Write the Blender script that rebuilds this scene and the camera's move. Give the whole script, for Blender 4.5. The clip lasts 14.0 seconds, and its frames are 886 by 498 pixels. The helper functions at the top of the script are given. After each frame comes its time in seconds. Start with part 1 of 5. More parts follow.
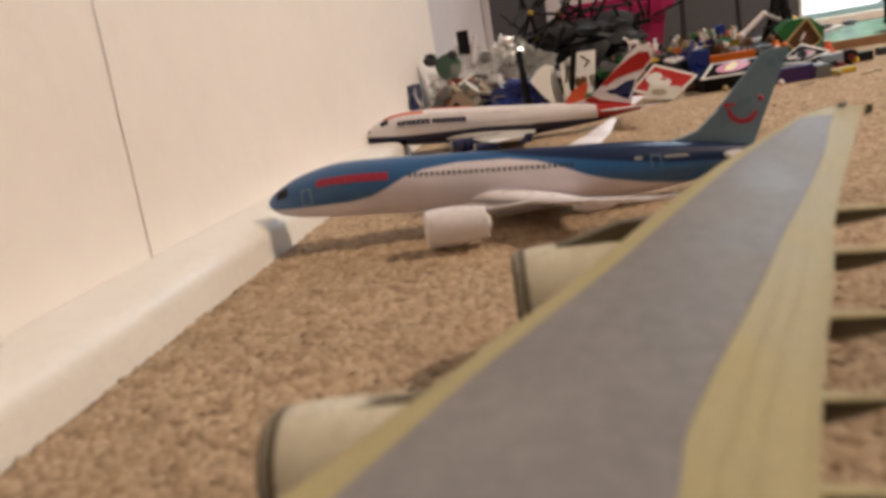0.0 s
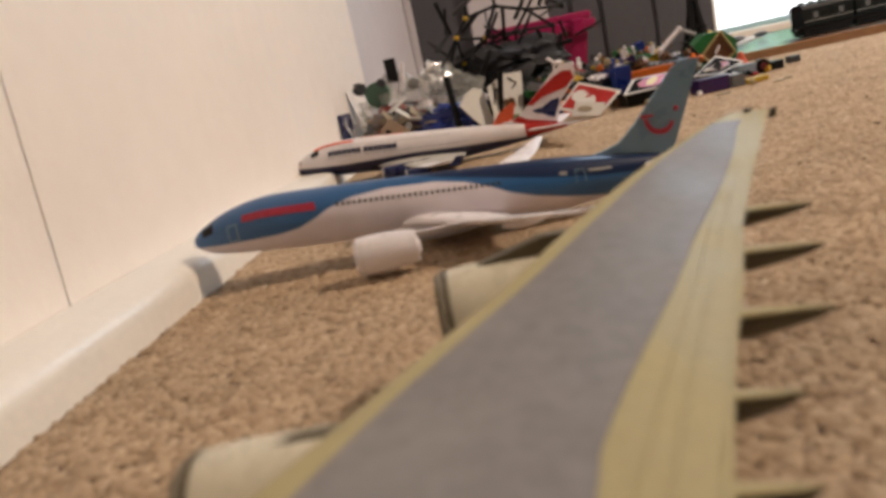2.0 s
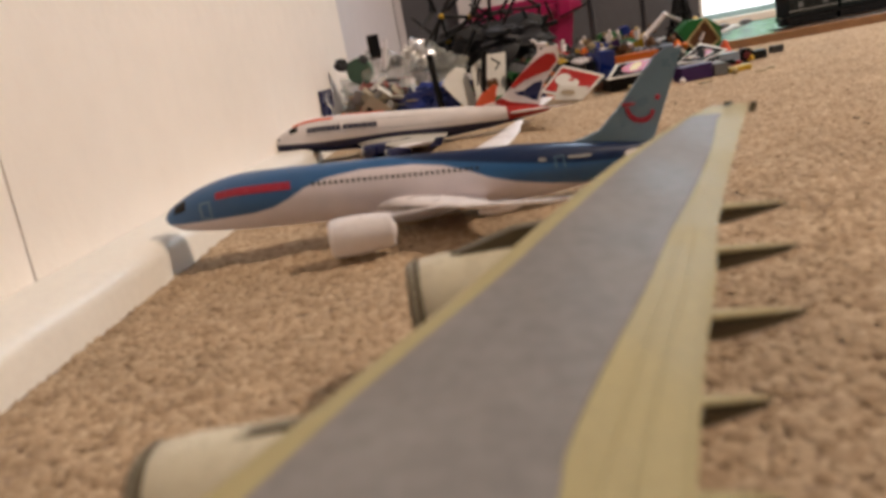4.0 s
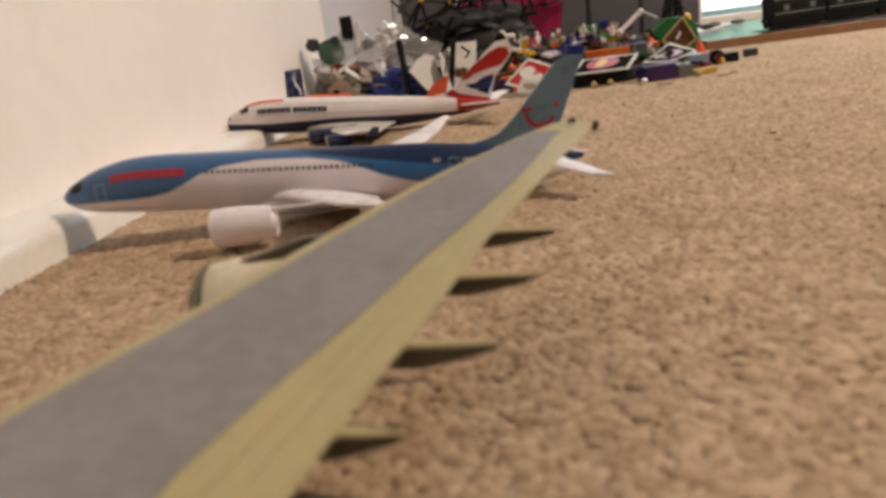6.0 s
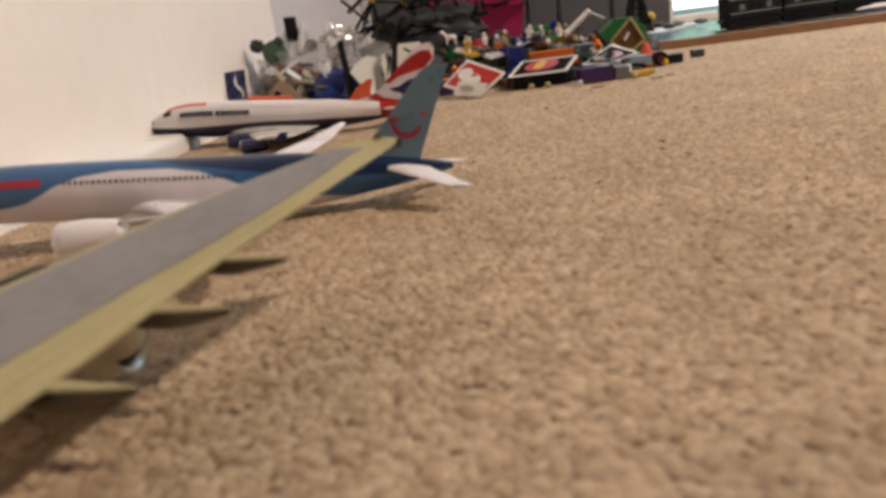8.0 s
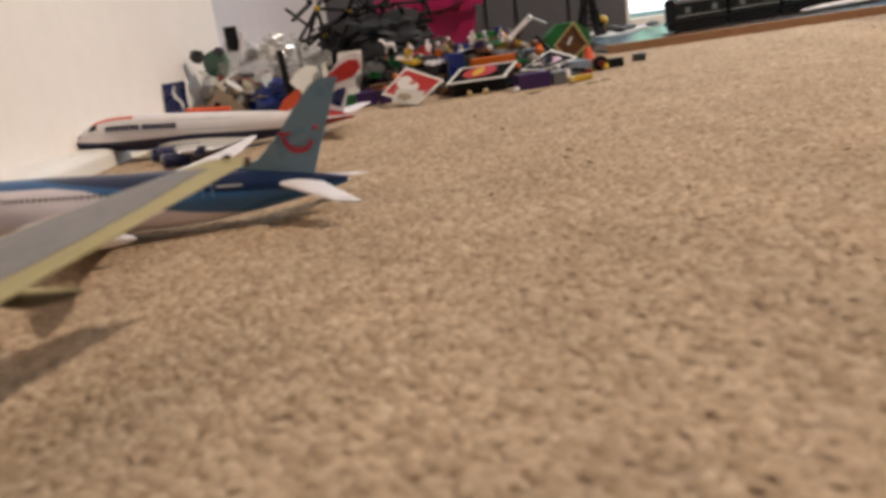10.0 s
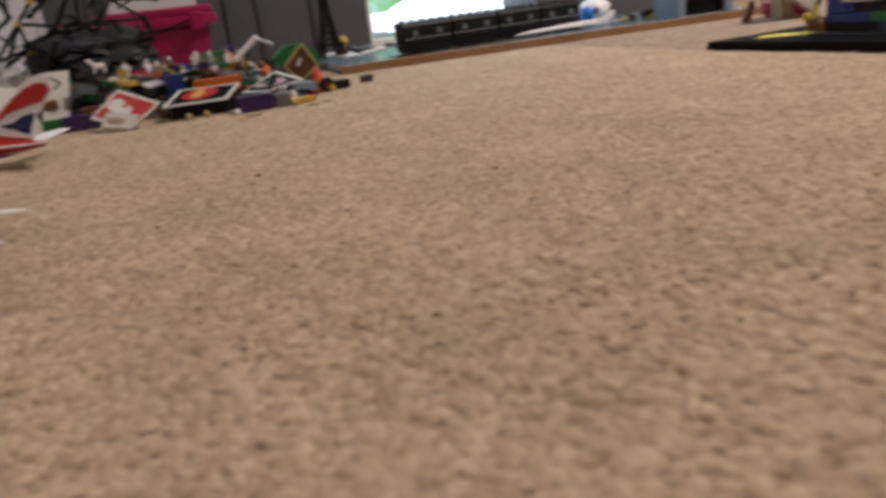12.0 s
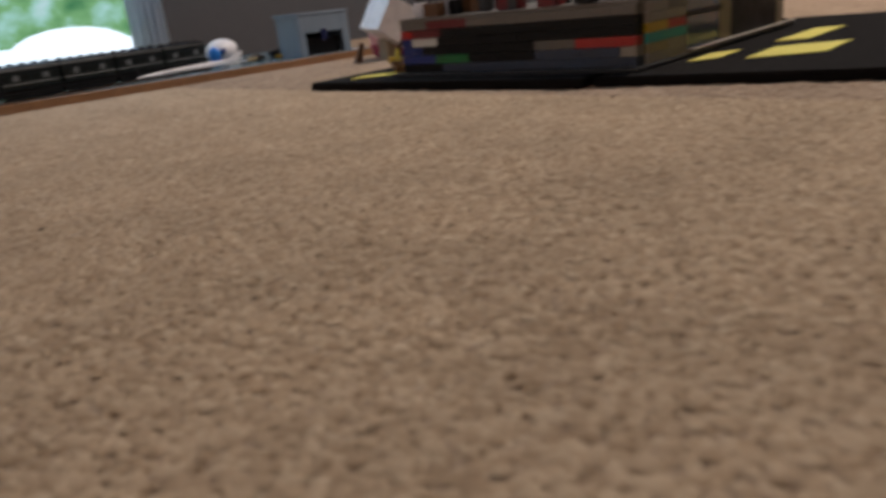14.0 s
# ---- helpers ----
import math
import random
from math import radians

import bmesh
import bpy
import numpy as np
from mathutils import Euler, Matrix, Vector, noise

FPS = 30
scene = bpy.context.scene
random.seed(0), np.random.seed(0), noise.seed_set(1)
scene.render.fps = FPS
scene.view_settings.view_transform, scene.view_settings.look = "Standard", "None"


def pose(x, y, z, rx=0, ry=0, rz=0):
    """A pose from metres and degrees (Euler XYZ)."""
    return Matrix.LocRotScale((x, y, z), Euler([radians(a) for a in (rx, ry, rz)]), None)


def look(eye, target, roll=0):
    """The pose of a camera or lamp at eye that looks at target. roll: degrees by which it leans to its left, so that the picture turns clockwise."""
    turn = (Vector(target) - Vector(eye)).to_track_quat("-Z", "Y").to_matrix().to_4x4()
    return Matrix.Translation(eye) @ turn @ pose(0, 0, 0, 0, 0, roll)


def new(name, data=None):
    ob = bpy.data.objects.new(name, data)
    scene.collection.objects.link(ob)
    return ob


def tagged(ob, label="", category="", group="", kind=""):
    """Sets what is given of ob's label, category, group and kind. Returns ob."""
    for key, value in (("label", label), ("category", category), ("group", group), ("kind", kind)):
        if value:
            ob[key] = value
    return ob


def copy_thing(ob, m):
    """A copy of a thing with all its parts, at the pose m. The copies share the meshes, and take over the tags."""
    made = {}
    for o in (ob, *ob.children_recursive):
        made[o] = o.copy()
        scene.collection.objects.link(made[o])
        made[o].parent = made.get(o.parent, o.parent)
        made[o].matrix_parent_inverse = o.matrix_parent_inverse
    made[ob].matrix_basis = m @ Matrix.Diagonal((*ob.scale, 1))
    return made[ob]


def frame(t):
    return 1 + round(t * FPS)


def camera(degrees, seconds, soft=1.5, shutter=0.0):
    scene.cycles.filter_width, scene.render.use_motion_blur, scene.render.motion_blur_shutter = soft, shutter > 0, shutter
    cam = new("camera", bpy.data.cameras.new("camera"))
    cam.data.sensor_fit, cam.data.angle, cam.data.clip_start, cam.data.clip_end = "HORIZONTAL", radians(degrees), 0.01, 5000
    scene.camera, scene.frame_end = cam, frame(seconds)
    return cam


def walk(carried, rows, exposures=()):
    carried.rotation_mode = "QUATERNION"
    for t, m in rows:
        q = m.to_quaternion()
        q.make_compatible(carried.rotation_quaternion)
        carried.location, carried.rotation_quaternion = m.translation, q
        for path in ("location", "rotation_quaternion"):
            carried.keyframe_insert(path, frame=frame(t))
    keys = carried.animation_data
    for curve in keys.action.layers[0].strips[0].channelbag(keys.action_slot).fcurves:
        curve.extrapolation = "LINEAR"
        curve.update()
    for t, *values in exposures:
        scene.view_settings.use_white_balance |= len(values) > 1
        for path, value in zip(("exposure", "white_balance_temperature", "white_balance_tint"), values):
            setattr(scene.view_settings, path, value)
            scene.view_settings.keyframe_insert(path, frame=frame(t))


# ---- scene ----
cam = camera(62.2, 14.0, soft=3.6, shutter=0.6)
cam.data.dof.use_dof, cam.data.dof.focus_distance, cam.data.dof.aperture_fstop = True, 0.85, 13
PATH = [
    (0, (0.076, 0.053, 0.097), (-0.15, 1.972, -0.421), -9.6),
    (0.5, (0.075, 0.054, 0.096), (-0.154, 1.971, -0.428), -9.6),
    (1, (0.077, 0.054, 0.096), (-0.113, 1.98, -0.409), -9.7),
    (1.5, (0.084, 0.053, 0.094), (-0.043, 1.989, -0.392), -10.8),
    (2, (0.083, 0.056, 0.094), (0.013, 1.997, -0.382), -12.3),
    (4.5, (0.088, 0.06, 0.096), (0.077, 1.979, -0.468), -9.5),
    (5, (0.11, 0.059, 0.096), (0.107, 1.973, -0.484), -8.5),
    (5.5, (0.134, 0.059, 0.095), (0.109, 1.969, -0.496), -7.7),
    (6, (0.15, 0.058, 0.096), (0.092, 1.968, -0.495), -7.5),
    (6.5, (0.176, 0.062, 0.095), (0.124, 1.969, -0.503), -7.0),
    (7, (0.195, 0.064, 0.094), (0.145, 1.969, -0.512), -7.1),
    (9.5, (0.255, 0.071, 0.092), (0.198, 1.98, -0.5), -8.4),
    (10, (0.268, 0.072, 0.091), (0.264, 1.98, -0.507), -8.3),
    (10.5, (0.286, 0.072, 0.09), (0.41, 1.975, -0.513), -7.7),
    (11, (0.297, 0.072, 0.089), (0.614, 1.945, -0.535), -7.1),
    (11.5, (0.308, 0.068, 0.09), (0.73, 1.919, -0.539), -6.9),
    (12, (0.322, 0.06, 0.09), (0.893, 1.869, -0.542), -6.9),
    (12.5, (0.338, 0.05, 0.091), (1.16, 1.751, -0.565), -6.7),
    (13, (0.351, 0.036, 0.092), (1.305, 1.672, -0.552), -6.7),
    (13.5, (0.363, 0.025, 0.093), (1.479, 1.548, -0.564), -6.6),
    (14, (0.37, 0.002, 0.095), (1.654, 1.395, -0.548), -6.3),
]
walk(cam, [(t, look(eye, target, roll)) for t, eye, target, roll in PATH],
     exposures=[(0, 0.21, 6750, 14), (4.5, 0.24, 6750, 14), (5.5, 0.25, 6700, 14), (7, 0.26, 6550, 13), (9.5, 0.23, 6300, 12), (11, 0.36, 6250, 11), (11.5, 0.27, 6100, 11), (12, -0.02, 6000, 11), (12.5, -0.31, 5950, 11), (13, -0.44, 5900, 11), (13.5, -0.42, 5900, 11), (14, -0.62, 5850, 11)])

# ---- light ----
world = bpy.data.worlds.new("world")
scene.world = world
world.use_nodes = True
wn = world.node_tree
sky = wn.nodes.new("ShaderNodeTexSky")
sky.sky_type, sky.sun_disc = "NISHITA", False
sky.sun_elevation, sky.sun_rotation = radians(40), radians(150)
wn.links.new(sky.outputs[0], wn.nodes["Background"].inputs[0])
wn.nodes["Background"].inputs[1].default_value = 0.12

sun_data = bpy.data.lights.new("sun", "SUN")
sun_data.energy, sun_data.angle, sun_data.color = 2.5, radians(0.5), (1, 0.95, 0.88)
sun = new("sun", sun_data)
sun.matrix_world = look((1, -6, 6), (1, 4, 0))


def area(name, eye, target, sx, sy, watts, colour, shape="RECTANGLE"):
    d = bpy.data.lights.new(name, "AREA")
    d.shape, d.size, d.size_y, d.energy, d.color = shape, sx, sy, watts, colour
    ob = new(name, d)
    ob.matrix_world = look(eye, target)
    return ob


LAMP = (2.38, 0.47, 2.26)
area("ceiling_lamp_light", (LAMP[0], LAMP[1], LAMP[2] - 0.075), (LAMP[0], LAMP[1], 0), 0.24, 0.24, 86, (1, 0.84, 0.67), "DISK")
area("window_daylight", (1.01, 1.93, 1.2), (1.01, 0, 0.2), 0.36, 1.3, 9.5, (0.66, 0.83, 1))

# ---- materials ----
def nodes_of(m):
    m.use_nodes = True
    return m.node_tree, m.node_tree.nodes["Principled BSDF"]


def mat(name, colour, rough=0.5, metal=0.0, vary=0.12, size=0.01, bump=0.0, coat=0.0, transmission=0.0, alpha=1.0, gloss=0.5):
    """Painted or moulded surface with blotches at two sizes and a fine relief."""
    m = bpy.data.materials.new(name)
    t, b = nodes_of(m)
    co = t.nodes.new("ShaderNodeTexCoord")
    n1, n2 = t.nodes.new("ShaderNodeTexNoise"), t.nodes.new("ShaderNodeTexNoise")
    n1.inputs["Scale"].default_value, n2.inputs["Scale"].default_value = 1 / size, 7 / size
    n1.inputs["Detail"].default_value = n2.inputs["Detail"].default_value = 4
    add = t.nodes.new("ShaderNodeMath")
    add.operation = "ADD"
    t.links.new(co.outputs["Object"], n1.inputs["Vector"])
    t.links.new(co.outputs["Object"], n2.inputs["Vector"])
    t.links.new(n1.outputs[0], add.inputs[0])
    t.links.new(n2.outputs[0], add.inputs[1])
    rng = t.nodes.new("ShaderNodeMapRange")
    rng.inputs[1].default_value, rng.inputs[2].default_value = 0.6, 1.4
    rng.inputs[3].default_value, rng.inputs[4].default_value = 1 - vary, 1 + vary
    t.links.new(add.outputs[0], rng.inputs[0])
    mul = t.nodes.new("ShaderNodeVectorMath")
    mul.operation = "SCALE"
    mul.inputs[0].default_value = colour
    t.links.new(rng.outputs[0], mul.inputs["Scale"])
    t.links.new(mul.outputs[0], b.inputs["Base Color"])
    r2 = t.nodes.new("ShaderNodeMapRange")
    r2.inputs[1].default_value, r2.inputs[2].default_value = 0.3, 0.7
    r2.inputs[3].default_value, r2.inputs[4].default_value = max(rough - 0.08, 0.02), min(rough + 0.08, 1)
    t.links.new(n1.outputs[0], r2.inputs[0])
    t.links.new(r2.outputs[0], b.inputs["Roughness"])
    b.inputs["Metallic"].default_value = metal
    b.inputs["Specular IOR Level"].default_value = gloss
    b.inputs["Coat Weight"].default_value = coat
    b.inputs["Transmission Weight"].default_value = transmission
    b.inputs["Alpha"].default_value = alpha
    if bump:
        bp = t.nodes.new("ShaderNodeBump")
        bp.inputs["Strength"].default_value, bp.inputs["Distance"].default_value = bump, size * 0.1
        t.links.new(n2.outputs[0], bp.inputs["Height"])
        t.links.new(bp.outputs[0], b.inputs["Normal"])
    return m


def ramp_of(t, stops, source, interpolation="LINEAR"):
    r = t.nodes.new("ShaderNodeValToRGB")
    r.color_ramp.interpolation = interpolation
    e = r.color_ramp.elements
    while len(e) < len(stops):
        e.new(0.5)
    for el, (p, c) in zip(e, stops):
        el.position = p
        el.color = (c, c, c, 1) if isinstance(c, (int, float)) else (*c, 1)
    t.links.new(source, r.inputs[0])
    return r


def math_node(t, op, a, b=None):
    n = t.nodes.new("ShaderNodeMath")
    n.operation = op
    for i, v in enumerate((a, b)):
        if v is None:
            continue
        if isinstance(v, (int, float)):
            n.inputs[i].default_value = v
        else:
            t.links.new(v, n.inputs[i])
    return n.outputs[0]


def banded_paint(name, x0, length, centre, slope, radius, lower, upper, colours, rough=0.28):
    """Gloss paint in three bands along a fuselage: below the lower line, between, above the upper line."""
    m = bpy.data.materials.new(name)
    t, b = nodes_of(m)
    co = t.nodes.new("ShaderNodeTexCoord")
    sep = t.nodes.new("ShaderNodeSeparateXYZ")
    t.links.new(co.outputs["Object"], sep.inputs[0])
    u = math_node(t, "DIVIDE", math_node(t, "SUBTRACT", sep.outputs[0], x0), length)
    axis = math_node(t, "ADD", math_node(t, "MULTIPLY", sep.outputs[0], slope), centre)
    v = math_node(t, "DIVIDE", math_node(t, "SUBTRACT", sep.outputs[2], axis), radius * 4)
    v = math_node(t, "ADD", v, 0.5)
    base = None
    prev = None
    n = t.nodes.new("ShaderNodeTexNoise")
    n.inputs["Scale"].default_value, n.inputs["Detail"].default_value = 60, 5
    t.links.new(co.outputs["Object"], n.inputs["Vector"])
    for line, colour in ((None, colours[0]), (lower, colours[1]), (upper, colours[2])):
        if line is None:
            prev = colour
            continue
        r = ramp_of(t, [(p, (h + 2) / 4) for p, h in line], u)
        mask = math_node(t, "MULTIPLY", math_node(t, "SUBTRACT", v, r.outputs[0]), 60)
        clamp = t.nodes.new("ShaderNodeClamp")
        t.links.new(mask, clamp.inputs[0])
        mix = t.nodes.new("ShaderNodeMix")
        mix.data_type = "RGBA"
        t.links.new(clamp.outputs[0], mix.inputs[0])
        if isinstance(prev, tuple):
            mix.inputs[6].default_value = (*prev, 1)
        else:
            t.links.new(prev, mix.inputs[6])
        mix.inputs[7].default_value = (*colour, 1)
        prev = mix.outputs[2]
    rng = t.nodes.new("ShaderNodeMapRange")
    rng.inputs[3].default_value, rng.inputs[4].default_value = 0.85, 1.12
    t.links.new(n.outputs[0], rng.inputs[0])
    sc = t.nodes.new("ShaderNodeVectorMath")
    sc.operation = "SCALE"
    t.links.new(prev, sc.inputs[0])
    t.links.new(rng.outputs[0], sc.inputs["Scale"])
    t.links.new(sc.outputs[0], b.inputs["Base Color"])
    b.inputs["Roughness"].default_value = rough
    return m


def carpet_material():
    m = bpy.data.materials.new("carpet")
    t, b = nodes_of(m)
    co = t.nodes.new("ShaderNodeTexCoord")
    vor = t.nodes.new("ShaderNodeTexVoronoi")
    vor.inputs["Scale"].default_value = 240
    n1, n2, n3 = (t.nodes.new("ShaderNodeTexNoise") for _ in range(3))
    for n, s, d in ((n1, 150, 3), (n2, 480, 3), (n3, 9, 6)):
        n.inputs["Scale"].default_value, n.inputs["Detail"].default_value = s, d
        t.links.new(co.outputs["Object"], n.inputs["Vector"])
    t.links.new(co.outputs["Object"], vor.inputs["Vector"])
    mixed = math_node(t, "ADD", math_node(t, "MULTIPLY", n1.outputs[0], 0.5), math_node(t, "MULTIPLY", n2.outputs[0], 0.5))
    r = ramp_of(t, [(0.33, (0.135, 0.088, 0.058)), (0.43, (0.25, 0.174, 0.119)), (0.5, (0.3, 0.216, 0.152)), (0.57, (0.355, 0.265, 0.193)), (0.68, (0.45, 0.352, 0.266))], mixed)
    rng = t.nodes.new("ShaderNodeMapRange")
    n4 = t.nodes.new("ShaderNodeTexNoise")
    n4.inputs["Scale"].default_value, n4.inputs["Detail"].default_value = 45, 4
    t.links.new(co.outputs["Object"], n4.inputs["Vector"])
    rng.inputs[1].default_value, rng.inputs[2].default_value = 0.3, 0.7
    rng.inputs[3].default_value, rng.inputs[4].default_value = 0.76, 1.24
    t.links.new(math_node(t, "ADD", math_node(t, "MULTIPLY", n3.outputs[0], 0.5), math_node(t, "MULTIPLY", n4.outputs[0], 0.5)), rng.inputs[0])
    sc = t.nodes.new("ShaderNodeVectorMath")
    sc.operation = "SCALE"
    t.links.new(r.outputs[0], sc.inputs[0])
    t.links.new(rng.outputs[0], sc.inputs["Scale"])
    t.links.new(sc.outputs[0], b.inputs["Base Color"])
    b.inputs["Roughness"].default_value = 0.95
    b.inputs["Specular IOR Level"].default_value = 0.15
    bp = t.nodes.new("ShaderNodeBump")
    bp.inputs["Strength"].default_value, bp.inputs["Distance"].default_value = 0.5, 0.002
    t.links.new(math_node(t, "ADD", mixed, math_node(t, "MULTIPLY", vor.outputs[0], -0.4)), bp.inputs["Height"])
    t.links.new(bp.outputs[0], b.inputs["Normal"])
    return m


def pile_material():
    """Twisted wool tufts, each in its own shade of beige or brown, over slow drifts of tone."""
    m = bpy.data.materials.new("carpet_tufts")
    t, b = nodes_of(m)
    co = t.nodes.new("ShaderNodeTexCoord")
    geo = t.nodes.new("ShaderNodeNewGeometry")
    n1, n2, n3 = (t.nodes.new("ShaderNodeTexNoise") for _ in range(3))
    for n, s, d in ((n1, 85, 3), (n2, 14, 6), (n3, 1400, 2)):
        n.inputs["Scale"].default_value, n.inputs["Detail"].default_value = s, d
        t.links.new(co.outputs["Object"], n.inputs["Vector"])
    pick = math_node(t, "ADD", math_node(t, "MULTIPLY", geo.outputs["Random Per Island"], 0.5), math_node(t, "MULTIPLY", n1.outputs[0], 0.5))
    r = ramp_of(t, [(0.1, (0.25, 0.168, 0.105)), (0.24, (0.335, 0.237, 0.154)), (0.5, (0.42, 0.308, 0.206)), (0.75, (0.485, 0.368, 0.254)), (0.92, (0.57, 0.448, 0.322))], pick)
    tone = math_node(t, "ADD", math_node(t, "MULTIPLY", n2.outputs[0], 0.5), math_node(t, "MULTIPLY", n3.outputs[0], 0.5))
    rng = t.nodes.new("ShaderNodeMapRange")
    rng.inputs[1].default_value, rng.inputs[2].default_value = 0.3, 0.7
    rng.inputs[3].default_value, rng.inputs[4].default_value = 0.8, 1.2
    t.links.new(tone, rng.inputs[0])
    sc = t.nodes.new("ShaderNodeVectorMath")
    sc.operation = "SCALE"
    t.links.new(r.outputs[0], sc.inputs[0])
    t.links.new(rng.outputs[0], sc.inputs["Scale"])
    t.links.new(sc.outputs[0], b.inputs["Base Color"])
    b.inputs["Roughness"].default_value = 0.9
    b.inputs["Specular IOR Level"].default_value = 0.15
    return m


CARPET = carpet_material()
PILE = pile_material()
WALL = mat("cream_wall_paint", (0.89, 0.825, 0.77), 0.5, vary=0.03, size=0.15, bump=0.08)
SKIRT = mat("white_gloss_paint", (0.80, 0.77, 0.72), 0.35, vary=0.05, size=0.03, bump=0.05)
GREY_WALL = mat("grey_wall_paint", (0.07616, 0.07616, 0.08806), 0.7, vary=0.06, size=0.2, bump=0.08)
# Lilac of trim and door; also paints the wall end's dimmer light.
LILAC = mat("lilac_paint_and_shade", (0.6, 0.575, 0.6), 0.6, vary=0.05, size=0.2, bump=0.06)
CEIL = mat("pale_ceiling_paint", (0.5, 0.49, 0.47), 0.8, vary=0.03, size=0.2)
WHITE = mat("white_plastic", (0.78, 0.745, 0.775), 0.3, vary=0.05, size=0.02)
PAPER = mat("white_card", (0.624, 0.608, 0.576), 0.7, vary=0.06, size=0.02)
NAVY = mat("navy_paint", (0.012, 0.018, 0.075), 0.3, vary=0.15, size=0.01)
BLUE = mat("blue_plastic", (0.007, 0.0245, 0.182), 0.32, vary=0.2, size=0.02)
INK = mat("navy_lettering", (0.035, 0.037, 0.07), 0.4, vary=0.2, size=0.004)
WINGGREY = mat("grey_beige_wing_paint", (0.42, 0.395, 0.35), 0.45, vary=0.1, size=0.02)
LBLUE = mat("pale_blue_paint", (0.15, 0.255, 0.35), 0.33, vary=0.06, size=0.02)
RED = mat("red_paint", (0.3844, 0.0155, 0.0124), 0.35, vary=0.12, size=0.01)
CRIMSON = mat("dull_crimson_paint", (0.36, 0.02, 0.05), 0.4, vary=0.12, size=0.01)
ORANGE = mat("orange_plastic", (0.6375, 0.1425, 0.015), 0.35, vary=0.1, size=0.02)
CORAL = mat("coral_orange_plastic", (0.68, 0.104, 0.04), 0.4, vary=0.1, size=0.02)
YELLOW = mat("yellow_plastic", (0.525, 0.329, 0.021), 0.35, vary=0.1, size=0.02)
CHALKY = mat("yellow_print", (0.66, 0.58, 0.1), 0.7, vary=0.12, size=0.02)
GREEN = mat("green_plastic", (0.012, 0.144, 0.036), 0.35, vary=0.15, size=0.02)
TEAL = mat("teal_plastic", (0.03, 0.33, 0.3), 0.35, vary=0.1, size=0.02)
PURPLE = mat("purple_plastic", (0.0324, 0.009, 0.0792), 0.35, vary=0.15, size=0.02)
PINK = mat("magenta_plastic", (0.3224, 0.00744, 0.0806), 0.35, vary=0.06, size=0.05)
PALEPINK = mat("pale_pink_plastic", (0.75, 0.4, 0.42), 0.35, vary=0.08, size=0.03)
BLACK = mat("black_plastic", (0.005, 0.005, 0.006), 0.45, gloss=0.22, vary=0.25, size=0.02)
DARK = mat("charcoal_plastic", (0.028, 0.028, 0.0315), 0.45, vary=0.25, size=0.02)
FOAM = mat("black_foam", (0.008, 0.0065, 0.0065), 0.95, gloss=0.1, vary=0.25, size=0.01, bump=0.4)
DGREEN = mat("dark_green_enamel", (0.005, 0.01, 0.011), 0.55, gloss=0.25, vary=0.3, size=0.02)
GREY = mat("grey_plastic", (0.1375, 0.143, 0.154), 0.4, vary=0.12, size=0.02)
LGREY = mat("light_grey_plastic", (0.3, 0.3, 0.3), 0.4, vary=0.08, size=0.02)
BLUEGREY = mat("blue_grey_plastic", (0.195, 0.2475, 0.315), 0.4, vary=0.1, size=0.03)
BEIGE = mat("beige_cardboard", (0.3575, 0.299, 0.221), 0.75, vary=0.12, size=0.02, bump=0.2)
CREAM = mat("cream_plastic", (0.40, 0.345, 0.185), 0.55, vary=0.07, size=0.02, gloss=0.25)
PODMAT = mat("ivory_plastic", (0.58, 0.54, 0.42), 0.3, vary=0.06, size=0.012)
PANEL = mat("satin_grey_panel", (0.235, 0.224, 0.226), 0.55, vary=0.16, size=0.03, gloss=0.14)
# Dark olive for tip fittings; on keels, pylons and intake lips it paints shade.
UNDER = mat("shade_and_olive_brown_plastic", (0.10, 0.083, 0.05), 0.5, vary=0.12, size=0.01)
WOOD = mat("pine_edge", (0.26, 0.135, 0.062), 0.55, vary=0.25, size=0.02, bump=0.2)
BROWN = mat("brown_wood", (0.12, 0.051, 0.018), 0.5, vary=0.3, size=0.02, bump=0.2)
BOARD = mat("grey_blue_board", (0.115, 0.165, 0.195), 0.22, vary=0.2, size=0.05)
TAN = mat("tan_plastic", (0.3, 0.24, 0.132), 0.45, vary=0.1, size=0.02)
SILVER = mat("crumpled_foil", (0.8, 0.8, 0.8), 0.34, metal=1.0, vary=0.05, size=0.01)
FILM = mat("clear_polythene", (0.5, 0.5, 0.46), 0.1, vary=0.1, size=0.02, alpha=0.33)
SKIN = mat("yellow_figure_plastic", (0.42, 0.33, 0.15), 0.4, vary=0.1, size=0.01)
CLOTH = mat("charcoal_nylon", (0.015, 0.015, 0.018), 0.7, vary=0.3, size=0.01, bump=0.4)
CURTAIN = mat("white_voile", (0.78, 0.84, 0.92), 0.7, vary=0.06, size=0.05, transmission=0.75)

# ---- mesh helpers ----
def root_of(ob):
    while ob.parent:
        ob = ob.parent
    return ob


def thing(name, at, label, category, group="", kind=""):
    ob = new(name)
    ob.location = at
    ob.empty_display_size = 0.01
    return tagged(ob, label, category, group, kind)


def mesh_of(name, bm, material, smooth=False):
    bmesh.ops.recalc_face_normals(bm, faces=bm.faces)
    me = bpy.data.meshes.new(name)
    bm.to_mesh(me)
    bm.free()
    for m in material if isinstance(material, (list, tuple)) else [material]:
        me.materials.append(m)
    if smooth:
        for p in me.polygons:
            p.use_smooth = True
        me.set_sharp_from_angle(angle=radians(40))
    return me


